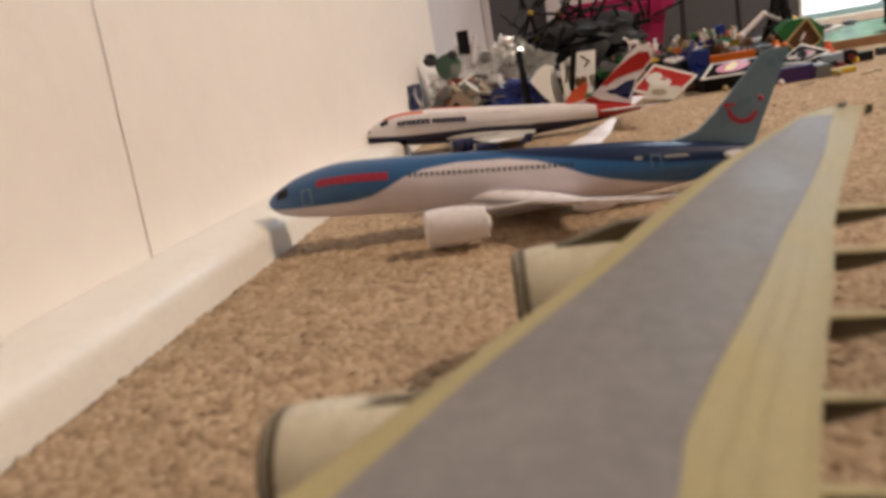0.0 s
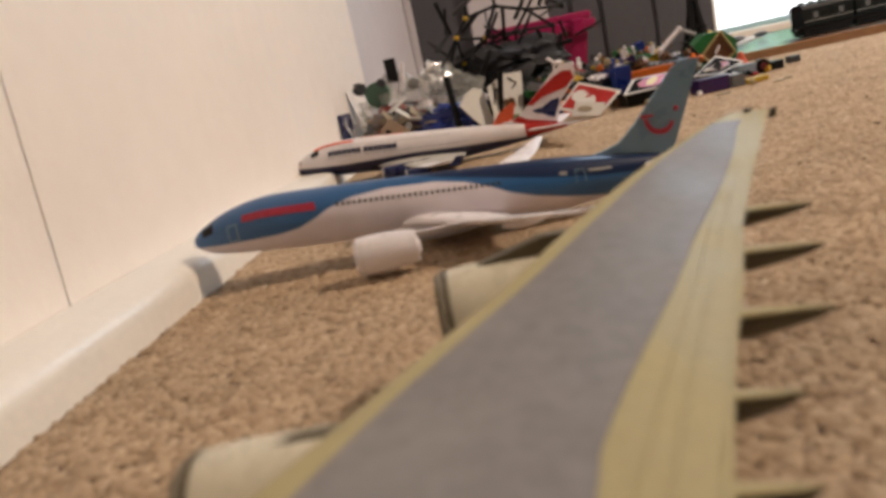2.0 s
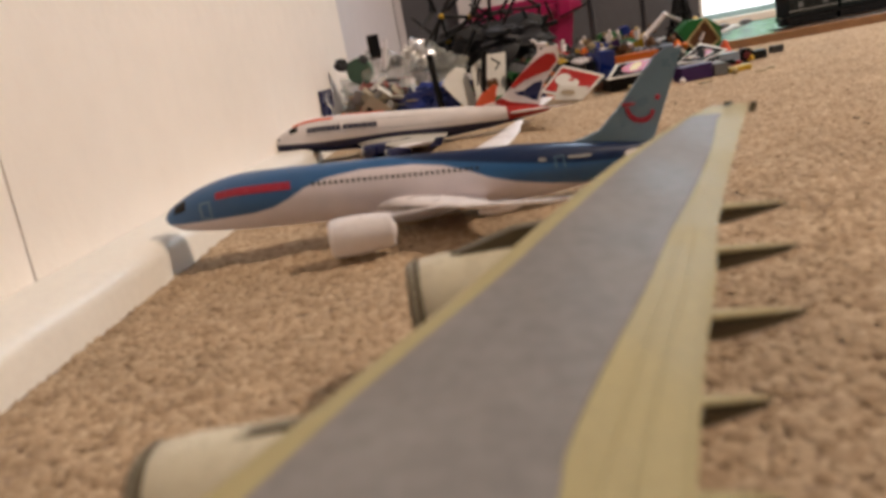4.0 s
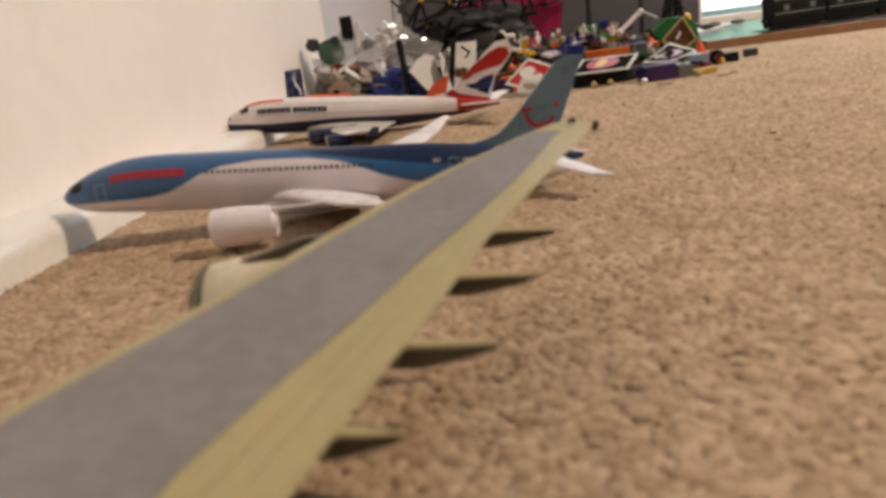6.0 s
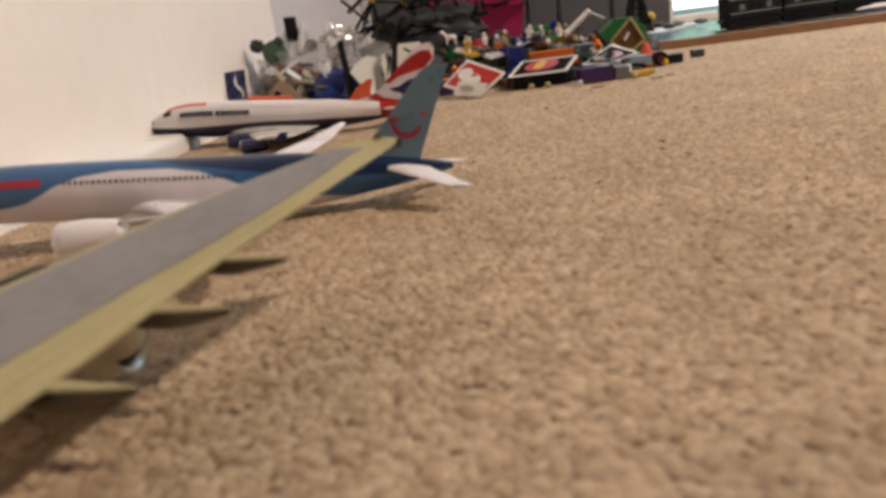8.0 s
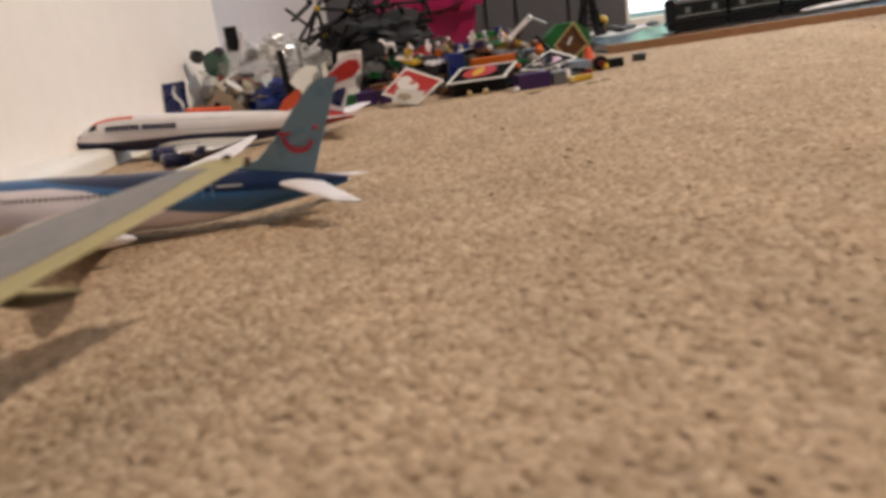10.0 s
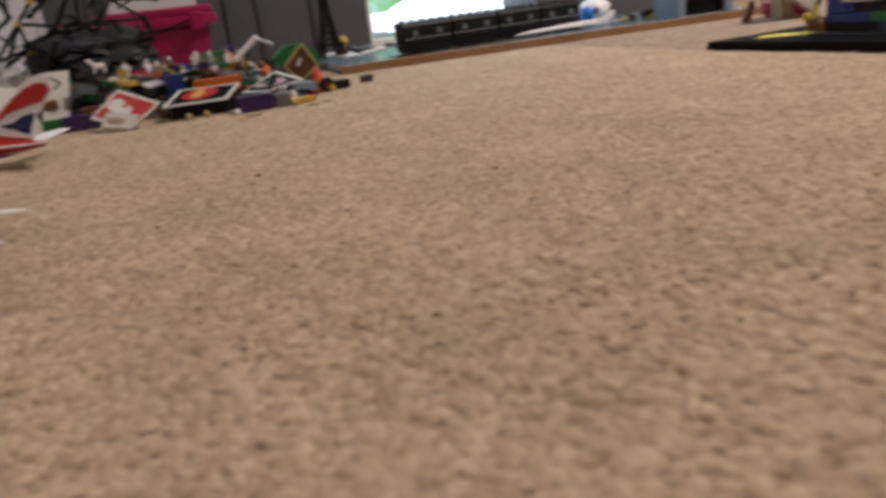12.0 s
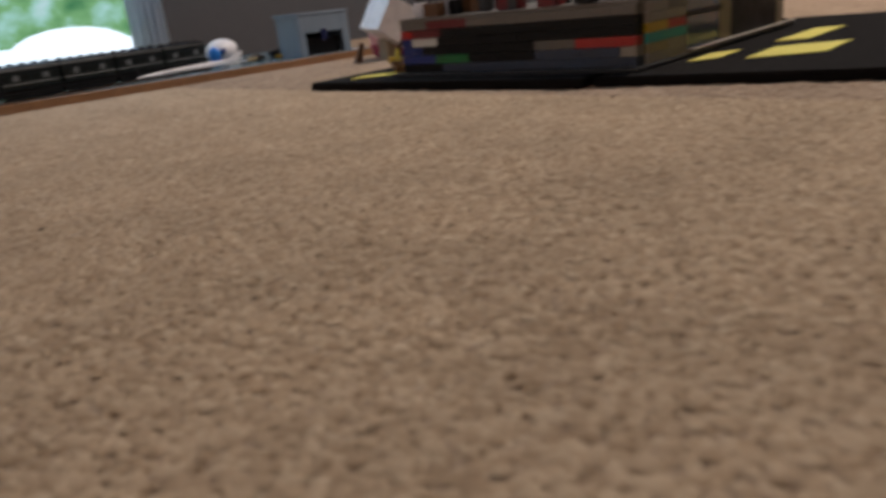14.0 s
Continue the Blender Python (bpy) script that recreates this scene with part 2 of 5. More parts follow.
def part(name, bm, material, parent, label="", smooth=False):
    """One mesh in world coordinates, put under its thing or part."""
    base = root_of(parent).location
    bmesh.ops.translate(bm, verts=bm.verts, vec=-base)
    ob = new(name, mesh_of(name, bm, material, smooth))
    ob.parent = parent
    return tagged(ob, label) if label else ob


def single(name, bm, material, label, category, group="", kind="", smooth=False):
    """A thing of one mesh, its origin at its base."""
    xs = [v.co for v in bm.verts]
    base = Vector(((min(v.x for v in xs) + max(v.x for v in xs)) / 2, (min(v.y for v in xs) + max(v.y for v in xs)) / 2, min(v.z for v in xs)))
    bmesh.ops.translate(bm, verts=bm.verts, vec=-base)
    ob = new(name, mesh_of(name, bm, material, smooth))
    ob.location = base
    return tagged(ob, label, category, group, kind)


def box(x0, x1, y0, y1, z0, z1, bevel=0.0, bm=None, turn=None):
    own = bmesh.new()
    bmesh.ops.create_cube(own, size=1)
    bmesh.ops.scale(own, verts=own.verts, vec=(x1 - x0, y1 - y0, z1 - z0))
    if bevel:
        bmesh.ops.bevel(own, geom=own.edges[:], offset=bevel, segments=2, affect="EDGES", profile=0.6)
    if turn is not None:
        bmesh.ops.transform(own, matrix=turn, verts=own.verts)
    bmesh.ops.translate(own, verts=own.verts, vec=((x0 + x1) / 2, (y0 + y1) / 2, (z0 + z1) / 2))
    return merge(bm, own)


def merge(bm, own):
    if bm is None:
        return own
    me = bpy.data.meshes.new("tmp")
    own.to_mesh(me)
    own.free()
    bm.from_mesh(me)
    bpy.data.meshes.remove(me)
    return bm


def rod(a, b, r0, r1=None, n=10, bm=None):
    a, b = Vector(a), Vector(b)
    own = bmesh.new()
    d = b - a
    bmesh.ops.create_cone(own, cap_ends=True, segments=n, radius1=r0, radius2=r0 if r1 is None else r1, depth=d.length)
    bmesh.ops.transform(own, matrix=Matrix.Translation((a + b) / 2) @ d.to_track_quat("Z", "Y").to_matrix().to_4x4(), verts=own.verts)
    return merge(bm, own)


def ball(c, r, n=12, scale=(1, 1, 1), bm=None):
    own = bmesh.new()
    bmesh.ops.create_uvsphere(own, u_segments=n, v_segments=max(n // 2, 4), radius=r)
    bmesh.ops.scale(own, verts=own.verts, vec=scale)
    bmesh.ops.translate(own, verts=own.verts, vec=c)
    return merge(bm, own)


def rings(loops, cap=True, bm=None, closed=True):
    """Skin a list of loops of equal length."""
    own = bmesh.new()
    vs = [[own.verts.new(p) for p in loop] for loop in loops]
    n = len(vs[0])
    for a, b in zip(vs, vs[1:]):
        for i in range(n if closed else n - 1):
            j = (i + 1) % n
            own.faces.new((a[i], a[j], b[j], b[i]))
    if cap:
        own.faces.new(vs[0])
        own.faces.new(list(reversed(vs[-1])))
    return merge(bm, own)


def slab(corners, thick, bm=None):
    """A flat board from four corners, with thickness on both sides."""
    c = [Vector(p) for p in corners]
    n = (c[1] - c[0]).cross(c[3] - c[0]).normalized() * thick / 2
    return rings([[p + n for p in c], [p - n for p in c]], bm=bm)


def lathe_x(profile, centre, n=28, bm=None):
    """A body of rotation about a line along x: profile rows of (x, radius)."""
    cx, cy, cz = centre
    loops = [[(cx + x, cy + r * math.cos(a), cz + r * math.sin(a)) for a in (2 * math.pi * i / n for i in range(n))] for x, r in profile]
    return rings(loops, cap=False, bm=bm)


def foil(le, te, thick, n=9):
    """A wing section between its leading and trailing points."""
    le, te = Vector(le), Vector(te)
    loop = []
    for side in (1, -1):
        seq = range(n + 1) if side == 1 else range(n - 1, 0, -1)
        for i in seq:
            u = (i / n) ** 1.6
            h = thick * (2.6 * math.sqrt(u) * (1 - u) + 0.06 * (1 - u))
            p = le.lerp(te, u)
            loop.append(p + Vector((0, 0, h * (0.62 if side == 1 else -0.38))))
    return loop


def wing(sections, bm=None, steps=5):
    loops = []
    for (l0, t0, k0), (l1, t1, k1) in zip(sections, sections[1:]):
        for i in range(steps):
            f = i / steps
            loops.append(foil(Vector(l0).lerp(Vector(l1), f), Vector(t0).lerp(Vector(t1), f), k0 + (k1 - k0) * f))
    loops.append(foil(*sections[-1]))
    return rings(loops, bm=bm)


def upright(outline, y, thick0, thick1, bm=None):
    """A fin: outline of (x, z) in a plane of constant y, thinner towards its top."""
    zs = [z for _, z in outline]
    loops = []
    for s in (1, -1):
        loops.append([(x, y + s * 0.5 * (thick0 + (thick1 - thick0) * (z - min(zs)) / (max(zs) - min(zs))), z) for x, z in outline])
    return rings(loops, bm=bm)

# ---- structure ----
def carpet_floor():
    def spread(lo, a, b, hi, fine, coarse):
        left = np.linspace(lo, a, coarse, endpoint=False)
        right = np.linspace(b, hi, coarse + 1)[1:]
        return np.concatenate([left, np.linspace(a, b, fine), right])
    xs = spread(-0.5, -0.14, 1.0, 3.35, 640, 12)
    ys = spread(-1.95, -0.10, 1.30, 2.1, 720, 12)
    gx, gy = np.meshgrid(xs, ys)
    rng = np.random.RandomState(4)

    def blotch(size, amp):
        n = 256
        table = rng.rand(n, n)
        u, v = gx / size, gy / size
        i, j = np.floor(u).astype(int), np.floor(v).astype(int)
        f, g = u - i, v - j
        f, g = f * f * (3 - 2 * f), g * g * (3 - 2 * g)
        pick = lambda a, b: table[a % n, b % n]
        return amp * ((pick(i, j) * (1 - f) + pick(i + 1, j) * f) * (1 - g) + (pick(i, j + 1) * (1 - f) + pick(i + 1, j + 1) * f) * g - 0.5)
    gz = blotch(0.006, 0.0015) + blotch(0.0034, 0.0015) + blotch(0.03, 0.0012) - 0.0012
    soft = lambda v, a, b: np.clip((v - a) / (b - a), 0, 1)
    inside = soft(gx, 0.925, 0.91) * soft(gy, -0.07, -0.055) * soft(gy, 1.245, 1.23)
    gz = gz * (1 - 0.8 * inside) - 0.0014 * inside
    co = np.stack([gx, gy, gz], -1).reshape(-1, 3)
    w, h = len(xs), len(ys)
    a = (np.arange(h - 1)[:, None] * w + np.arange(w - 1)).reshape(-1)
    faces = np.stack([a, a + 1, a + w + 1, a + w], -1)
    me = bpy.data.meshes.new("floor")
    me.vertices.add(len(co))
    me.vertices.foreach_set("co", co.ravel())
    me.loops.add(faces.size)
    me.loops.foreach_set("vertex_index", faces.ravel().astype(np.int32))
    me.polygons.add(len(faces))
    me.polygons.foreach_set("loop_start", np.arange(0, faces.size, 4, dtype=np.int32))
    me.polygons.foreach_set("use_smooth", np.ones(len(faces), dtype=bool))
    me.update()
    me.materials.append(CARPET)
    return tagged(new("floor", me), "beige and brown flecked loop-pile carpet floor", "carpet", kind="structure")


# the wall runs at a slight angle to the room: its foot line, and a frame of (along, out, up) on it
WALL_A, WALL_B = -0.146, 0.098
WALL_N = math.hypot(1, WALL_B)
LEDGE = 0.0368


def on_wall(u, v, z):
    return (WALL_A + (u * WALL_B + v) / WALL_N, (u - v * WALL_B) / WALL_N, z)


def carpet_pile():
    """Tufts of the pile over the part of the carpet that is passed nearest."""
    rng = np.random.RandomState(9)
    step = 0.003
    gx, gy = np.meshgrid(np.arange(-0.105, 0.925, step), np.arange(-0.06, 1.24, step))
    x = (gx + rng.uniform(-0.45, 0.45, gx.shape) * step).ravel()
    y = (gy + rng.uniform(-0.45, 0.45, gy.shape) * step).ravel()
    keep = x > WALL_A + LEDGE * WALL_N + WALL_B * y + 0.0012
    x, y = x[keep], y[keep]
    n, k = len(x), 6
    r = rng.uniform(0.0021, 0.0031, n)
    top = rng.uniform(-0.0009, 0.0003, n)
    lx, ly = rng.uniform(-0.0012, 0.0012, n), rng.uniform(-0.0012, 0.0012, n)
    ang = rng.uniform(0, 6.28, n)[:, None] + np.arange(k) * 2 * np.pi / k
    wob = rng.uniform(0.7, 1.3, (n, k))
    co = np.empty((n, k + 1, 3))
    co[:, :k, 0] = x[:, None] + r[:, None] * wob * np.cos(ang)
    co[:, :k, 1] = y[:, None] + r[:, None] * wob * np.sin(ang)
    co[:, :k, 2] = (top - 0.0013)[:, None]
    co[:, k] = np.stack([x + lx, y + ly, top], -1)
    i = np.arange(k)
    tri = np.stack([i, (i + 1) % k, np.full(k, k)], -1)
    faces = (tri[None] + (np.arange(n) * (k + 1))[:, None, None]).reshape(-1)
    me = bpy.data.meshes.new("carpet_pile")
    me.vertices.add(n * (k + 1))
    me.vertices.foreach_set("co", co.ravel())
    me.loops.add(len(faces))
    me.loops.foreach_set("vertex_index", faces.astype(np.int32))
    me.polygons.add(len(faces) // 3)
    me.polygons.foreach_set("loop_start", np.arange(0, len(faces), 3, dtype=np.int32))
    me.polygons.foreach_set("use_smooth", np.ones(len(faces) // 3, dtype=bool))
    me.update()
    me.materials.append(PILE)
    return tagged(new("carpet_pile", me), "beige and brown twisted wool tufts of the carpet", "carpet", kind="stuff")


carpet_floor()
carpet_pile()
X0, X1, Y0, Y1, H = -0.45, 3.3, -1.9, 1.97, 2.4


def structure(name, bm, material, label, category):
    return single(name, bm, material, label, category, kind="structure")


# the cream wall: boards with one fine joint, and a deep white plinth with a rounded front along the carpet
structure("wall_west", rings([[on_wall(u, v, z) for u, v in ((-2.0, -0.12), (1.97, -0.12), (1.97, -0.006), (-2.0, -0.006))] for z in (-0.02, H)]), WALL, "plain wall behind the cream boards", "wall")
boards = thing("wall_panel", on_wall(0.4, -0.003, 0.02), "cream flat wall boards with one thin joint", "wall", kind="structure")
joint = lambda z: 0.393 + 0.13 * (z - 0.021) * max(0.0, 1 - z / 4.8)
for u0, u1 in ((-1.99, None), (None, 1.2495)):
    z0, z1 = 0.012, H - 0.01
    a0, a1 = (u0, u0) if u0 is not None else (joint(z0) + 0.0006, joint(z1) + 0.0006)
    b0, b1 = (u1, u1) if u1 is not None else (joint(z0) - 0.0006, joint(z1) - 0.0006)
    part("panel", rings([[on_wall(u, v, z) for u, z in ((a0, z0), (b0, z0), (b1, z1), (a1, z1))] for v in (0.0, -0.0055)]), WALL, boards)
# Far end of the same wall, with its weaker light put into the colour.
part("end_panel", rings([[on_wall(u, v, z) for u, z in ((1.25, 0.012), (1.965, 0.012), (1.965, H - 0.01), (1.25, H - 0.01))] for v in (-0.0004, -0.0055)]), LILAC, boards, "end of the cream wall, its dimmer light painted lilac")
prof = [(0.0004, -0.012), (LEDGE, -0.012), (LEDGE, 0.011), (LEDGE - 0.0004, 0.0138), (LEDGE - 0.0018, 0.0164), (LEDGE - 0.0042, 0.0184), (LEDGE - 0.0075, 0.0196), (LEDGE - 0.0125, 0.0204), (0.0004, 0.0214)]
fall = lambda u: 1.04 - 0.5 * min(max(u - 0.35, 0), 0.5)
skirt = rings([[on_wall(u, v, z if z < 0 else z * fall(u)) for v, z in prof] for u in (-1.98, -0.6, 0.2, 0.35, 0.5, 0.65, 0.85, 1.3, 1.96)])
single("baseboard", skirt, SKIRT, "white deep baseboard with rounded front along the carpet", "baseboard", kind="structure", smooth=True)
# far wall with the glazed opening
WX0, WX1, WZ1 = 0.80, 1.23, 2.02
structure("wall_north", box(X0 - 0.1, WX0, Y1, Y1 + 0.12, -0.02, H), GREY_WALL, "dark grey painted far wall", "wall")
structure("wall_north_right", box(WX1, X1 + 0.1, Y1, Y1 + 0.12, -0.02, H), GREY_WALL, "dark grey painted far wall beside the window", "wall")
structure("wall_over_window", box(WX0, WX1, Y1, Y1 + 0.12, WZ1, H), GREY_WALL, "dark grey wall over the tall window", "wall")
structure("corner_trim", box(0.047, 0.0645, Y1 - 0.016, Y1 - 0.002, 0.0, H - 0.01, 0.002), LILAC, "pale upright trim strip in the corner", "trim")
structure("door_1", box(0.2, 0.392, Y1 - 0.022, Y1 - 0.003, 0.0, 2.02, 0.003), LILAC, "pale lilac flat door leaf on the grey wall", "door")
for i, xj in enumerate((0.455, 0.53, 0.66)):
    structure("wall_batten", box(xj, xj + 0.006, Y1 - 0.008, Y1 - 0.001, 0.0, 2.2, 0.001), GREY_WALL, "thin grey upright strip on the wall", "trim")
# Unseen walls and ceiling close the room, toned down to cut bounced light.
structure("wall_east", box(X1, X1 + 0.1, Y0 - 0.1, Y1 + 0.1, -0.02, H), GREY_WALL, "unseen grey wall, darkened to cut bounced light", "wall")
structure("wall_south", box(X0 - 0.1, X1 + 0.1, Y0 - 0.1, Y0, -0.02, H), GREY_WALL, "unseen grey wall, darkened to cut bounced light", "wall")
structure("ceiling", box(X0 - 0.1, X1 + 0.1, Y0 - 0.1, Y1 + 0.1, H, H + 0.1), CEIL, "unseen ceiling, toned down to cut bounced light", "ceiling")

window = thing("window_1", (1.0, Y1 + 0.03, 0.0), "tall white-framed window full of bright daylight", "window", kind="structure")
for x0, x1, z0, z1 in ((WX0, WX0 + 0.012, 0.0, WZ1), (WX1 - 0.02, WX1, 0.0, WZ1), (WX0 + 0.012, WX1 - 0.02, 0.0, 0.02), (WX0 + 0.012, WX1 - 0.02, WZ1 - 0.03, WZ1)):
    part("window_frame", box(x0, x1, Y1 + 0.01, Y1 + 0.06, z0, z1, 0.003), SKIRT, window)
glass = bpy.data.materials.new("window_glass")
gt, gb = nodes_of(glass)
gb.inputs["Transmission Weight"].default_value, gb.inputs["Roughness"].default_value, gb.inputs["IOR"].default_value = 1.0, 0.0, 1.02
pane = part("pane", box(WX0 + 0.012, WX1 - 0.02, Y1 + 0.03, Y1 + 0.034, 0.02, WZ1 - 0.03), glass, window)
pane.visible_shadow = False

# outside: bright paving, and white garden things and a hedge that glow in place of sunlight
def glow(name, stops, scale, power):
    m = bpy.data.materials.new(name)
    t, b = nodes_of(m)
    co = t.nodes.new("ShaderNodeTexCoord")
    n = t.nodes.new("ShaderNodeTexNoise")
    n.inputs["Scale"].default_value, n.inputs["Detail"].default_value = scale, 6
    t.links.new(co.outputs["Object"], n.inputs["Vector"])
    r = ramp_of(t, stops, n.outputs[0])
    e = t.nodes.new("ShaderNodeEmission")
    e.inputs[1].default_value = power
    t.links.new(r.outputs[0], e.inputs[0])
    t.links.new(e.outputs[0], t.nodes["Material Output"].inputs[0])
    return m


# Hedge, low wall and lounger give off their own light to look sunlit.
HEDGE = glow("glowing_garden", [(0.35, (0.08, 0.25, 0.1)), (0.5, (0.25, 0.5, 0.2)), (0.58, (0.45, 0.75, 0.6)), (0.7, (0.85, 0.95, 1))], 3.5, 1.5)
BRIGHT = glow("glowing_white_surface", [(0.3, (0.8, 0.92, 1)), (0.7, (1, 1, 1))], 1.2, 2.6)
single("backdrop", box(-2.0, 7.0, 6.0, 6.05, -0.06, 4.0), HEDGE, "green garden hedge outside the window, glowing in place of sunlight", "garden", kind="structure")
single("pavement", box(-2.0, 7.0, 2.2, 6.0, -0.12, -0.06), mat("pale_paving", (0.6, 0.6, 0.58), 0.8, size=0.2, bump=0.1), "pale paving outside the window", "pavement", kind="structure")
single("garden_wall", box(-2.0, 7.0, 5.6, 5.75, -0.06, 0.07, 0.02), BRIGHT, "low white wall glowing in place of sunlight", "wall", kind="structure")
single("covered_lounger", ball((2.12, 5.2, 0.0), 0.17, 20, (2.4, 1, 1)), BRIGHT, "white covered garden lounger glowing in place of sunlight", "garden lounger", smooth=True)
curt = bmesh.new()
cols = [[], []]
for i in range(40):
    f = i / 39
    x, y = 1.17 + 0.09 * f, Y1 - 0.03 + 0.012 * math.sin(f * 30)
    cols[0].append((x, y, 0.03))
    cols[1].append((x, y, 2.1))
curt = rings(cols, cap=False, closed=False)
cur = single("curtain", curt, CURTAIN, "white voile curtain hanging beside the window", "curtain")
sol = cur.modifiers.new("solid", "SOLIDIFY")
sol.thickness = 0.001

lampob = thing("ceiling_lamp", (LAMP[0], LAMP[1], H), "round white ceiling lamp giving warm light", "lamp")
bulb = bpy.data.materials.new("lamp_diffuser")
bt, bb = nodes_of(bulb)
bb.inputs["Emission Color"].default_value, bb.inputs["Emission Strength"].default_value = (1, 0.8, 0.58, 1), 6
part("base", rod((LAMP[0], LAMP[1], H - 0.06), (LAMP[0], LAMP[1], H), 0.06, n=24), WHITE, lampob)
part("shade", rod((LAMP[0], LAMP[1], H - 0.14), (LAMP[0], LAMP[1], H - 0.06), 0.19, 0.17, n=32), bulb, lampob)

# ---- model airliners ----
def smooth_at(rows, x):
    """Smooth value between rows of (x, value)."""
    xs = [r[0] for r in rows]
    if x <= xs[0]:
        return rows[0][1]
    if x >= xs[-1]:
        return rows[-1][1]
    i = max(k for k in range(len(xs)) if xs[k] <= x)
    i = min(i, len(xs) - 2)
    p = [rows[max(i - 1, 0)], rows[i], rows[i + 1], rows[min(i + 2, len(rows) - 1)]]
    h = p[2][0] - p[1][0]
    m1 = (p[2][1] - p[0][1]) / max(p[2][0] - p[0][0], 1e-9) * h
    m2 = (p[3][1] - p[1][1]) / max(p[3][0] - p[1][0], 1e-9) * h
    f = (x - p[1][0]) / h
    return (2 * f**3 - 3 * f**2 + 1) * p[1][1] + (f**3 - 2 * f**2 + f) * m1 + (-2 * f**3 + 3 * f**2) * p[2][1] + (f**3 - f**2) * m2


class Body:
    """A fuselage along x: tables of its axis height, half width and half height."""
    def __init__(self, x0, x1, axis, width, height, side, drift=0.0):
        self.x0, self.x1, self.axis, self.width, self.height, self.side, self.drift = x0, x1, axis, width, height, side, drift

    def at(self, x, a, off=0.0):
        w, h = smooth_at(self.width, x) + off, smooth_at(self.height, x) + off
        y = self.side + self.drift * (x - self.x0)
        return (x, y - w * math.cos(a), smooth_at(self.axis, x) + h * math.sin(a))

    def skin(self, n=40, steps=90):
        loops = []
        for i in range(steps + 1):
            f = i / steps
            x = self.x0 + (self.x1 - self.x0) * f ** 1.25
            loops.append([self.at(x, 2 * math.pi * k / n) for k in range(n)])
        return rings(loops)

    def patch(self, x0, x1, a0, a1, off=0.0003, nx=8, na=5, bm=None):
        rows = [[self.at(x0 + (x1 - x0) * i / nx, a0 + (a1 - a0) * j / na, off) for j in range(na + 1)] for i in range(nx + 1)]
        inner = [[self.at(x0 + (x1 - x0) * i / nx, a0 + (a1 - a0) * j / na, -0.0004) for j in range(na + 1)] for i in range(nx + 1)]
        return rings([r + list(reversed(q)) for r, q in zip(rows, inner)], bm=bm)


def nacelle(parent, cx, cy, cz, r, length, material, ring, pylon_top, pylon_x, dark=BLACK):
    """An engine pod: cowl with lip, dark fan with spinner, core nozzle and the pylon above it."""
    prof = [(0.08, r * 0.74), (0.02, r * 0.78), (0.0, r * 0.86), (0.03, r * 0.95), (0.2, r), (0.55, r * 0.98), (0.9, r * 0.86), (1.0, r * 0.79), (0.97, r * 0.7)]
    pod = part("engine", lathe_x([(x * length, q) for x, q in prof], (cx, cy, cz)), material, parent, smooth=True)
    part("intake_lip", lathe_x([(0.012 * length, r * 0.8), (-0.004 * length, r * 0.88), (0.05 * length, r * 0.985), (0.075 * length, r * 0.97)], (cx, cy, cz)), ring, pod, smooth=True)
    part("fan", lathe_x([(0.12 * length, r * 0.76), (0.13 * length, r * 0.2), (0.05 * length, 0.0004)], (cx, cy, cz)), dark, pod, smooth=True)
    part("nozzle", lathe_x([(0.9 * length, r * 0.62), (1.0 * length, r * 0.5), (1.05 * length, r * 0.3), (1.06 * length, r * 0.02)], (cx, cy, cz)), material, pod, smooth=True)
    px0, px1 = pylon_x
    w = r * 0.13
    pyl = rings([[(cx + length * 0.22, cy - w, cz + r * 0.96), (px0, cy - w, pylon_top), (px1, cy - w, pylon_top), (cx + length * 0.97, cy - w, cz + r * 0.55)],
                 [(cx + length * 0.22, cy + w, cz + r * 0.96), (px0, cy + w, pylon_top), (px1, cy + w, pylon_top), (cx + length * 0.97, cy + w, cz + r * 0.55)]])
    # Ivory pods: the pylon takes the olive that stands for its shaded side.
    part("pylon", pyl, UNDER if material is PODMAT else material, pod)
    return pod


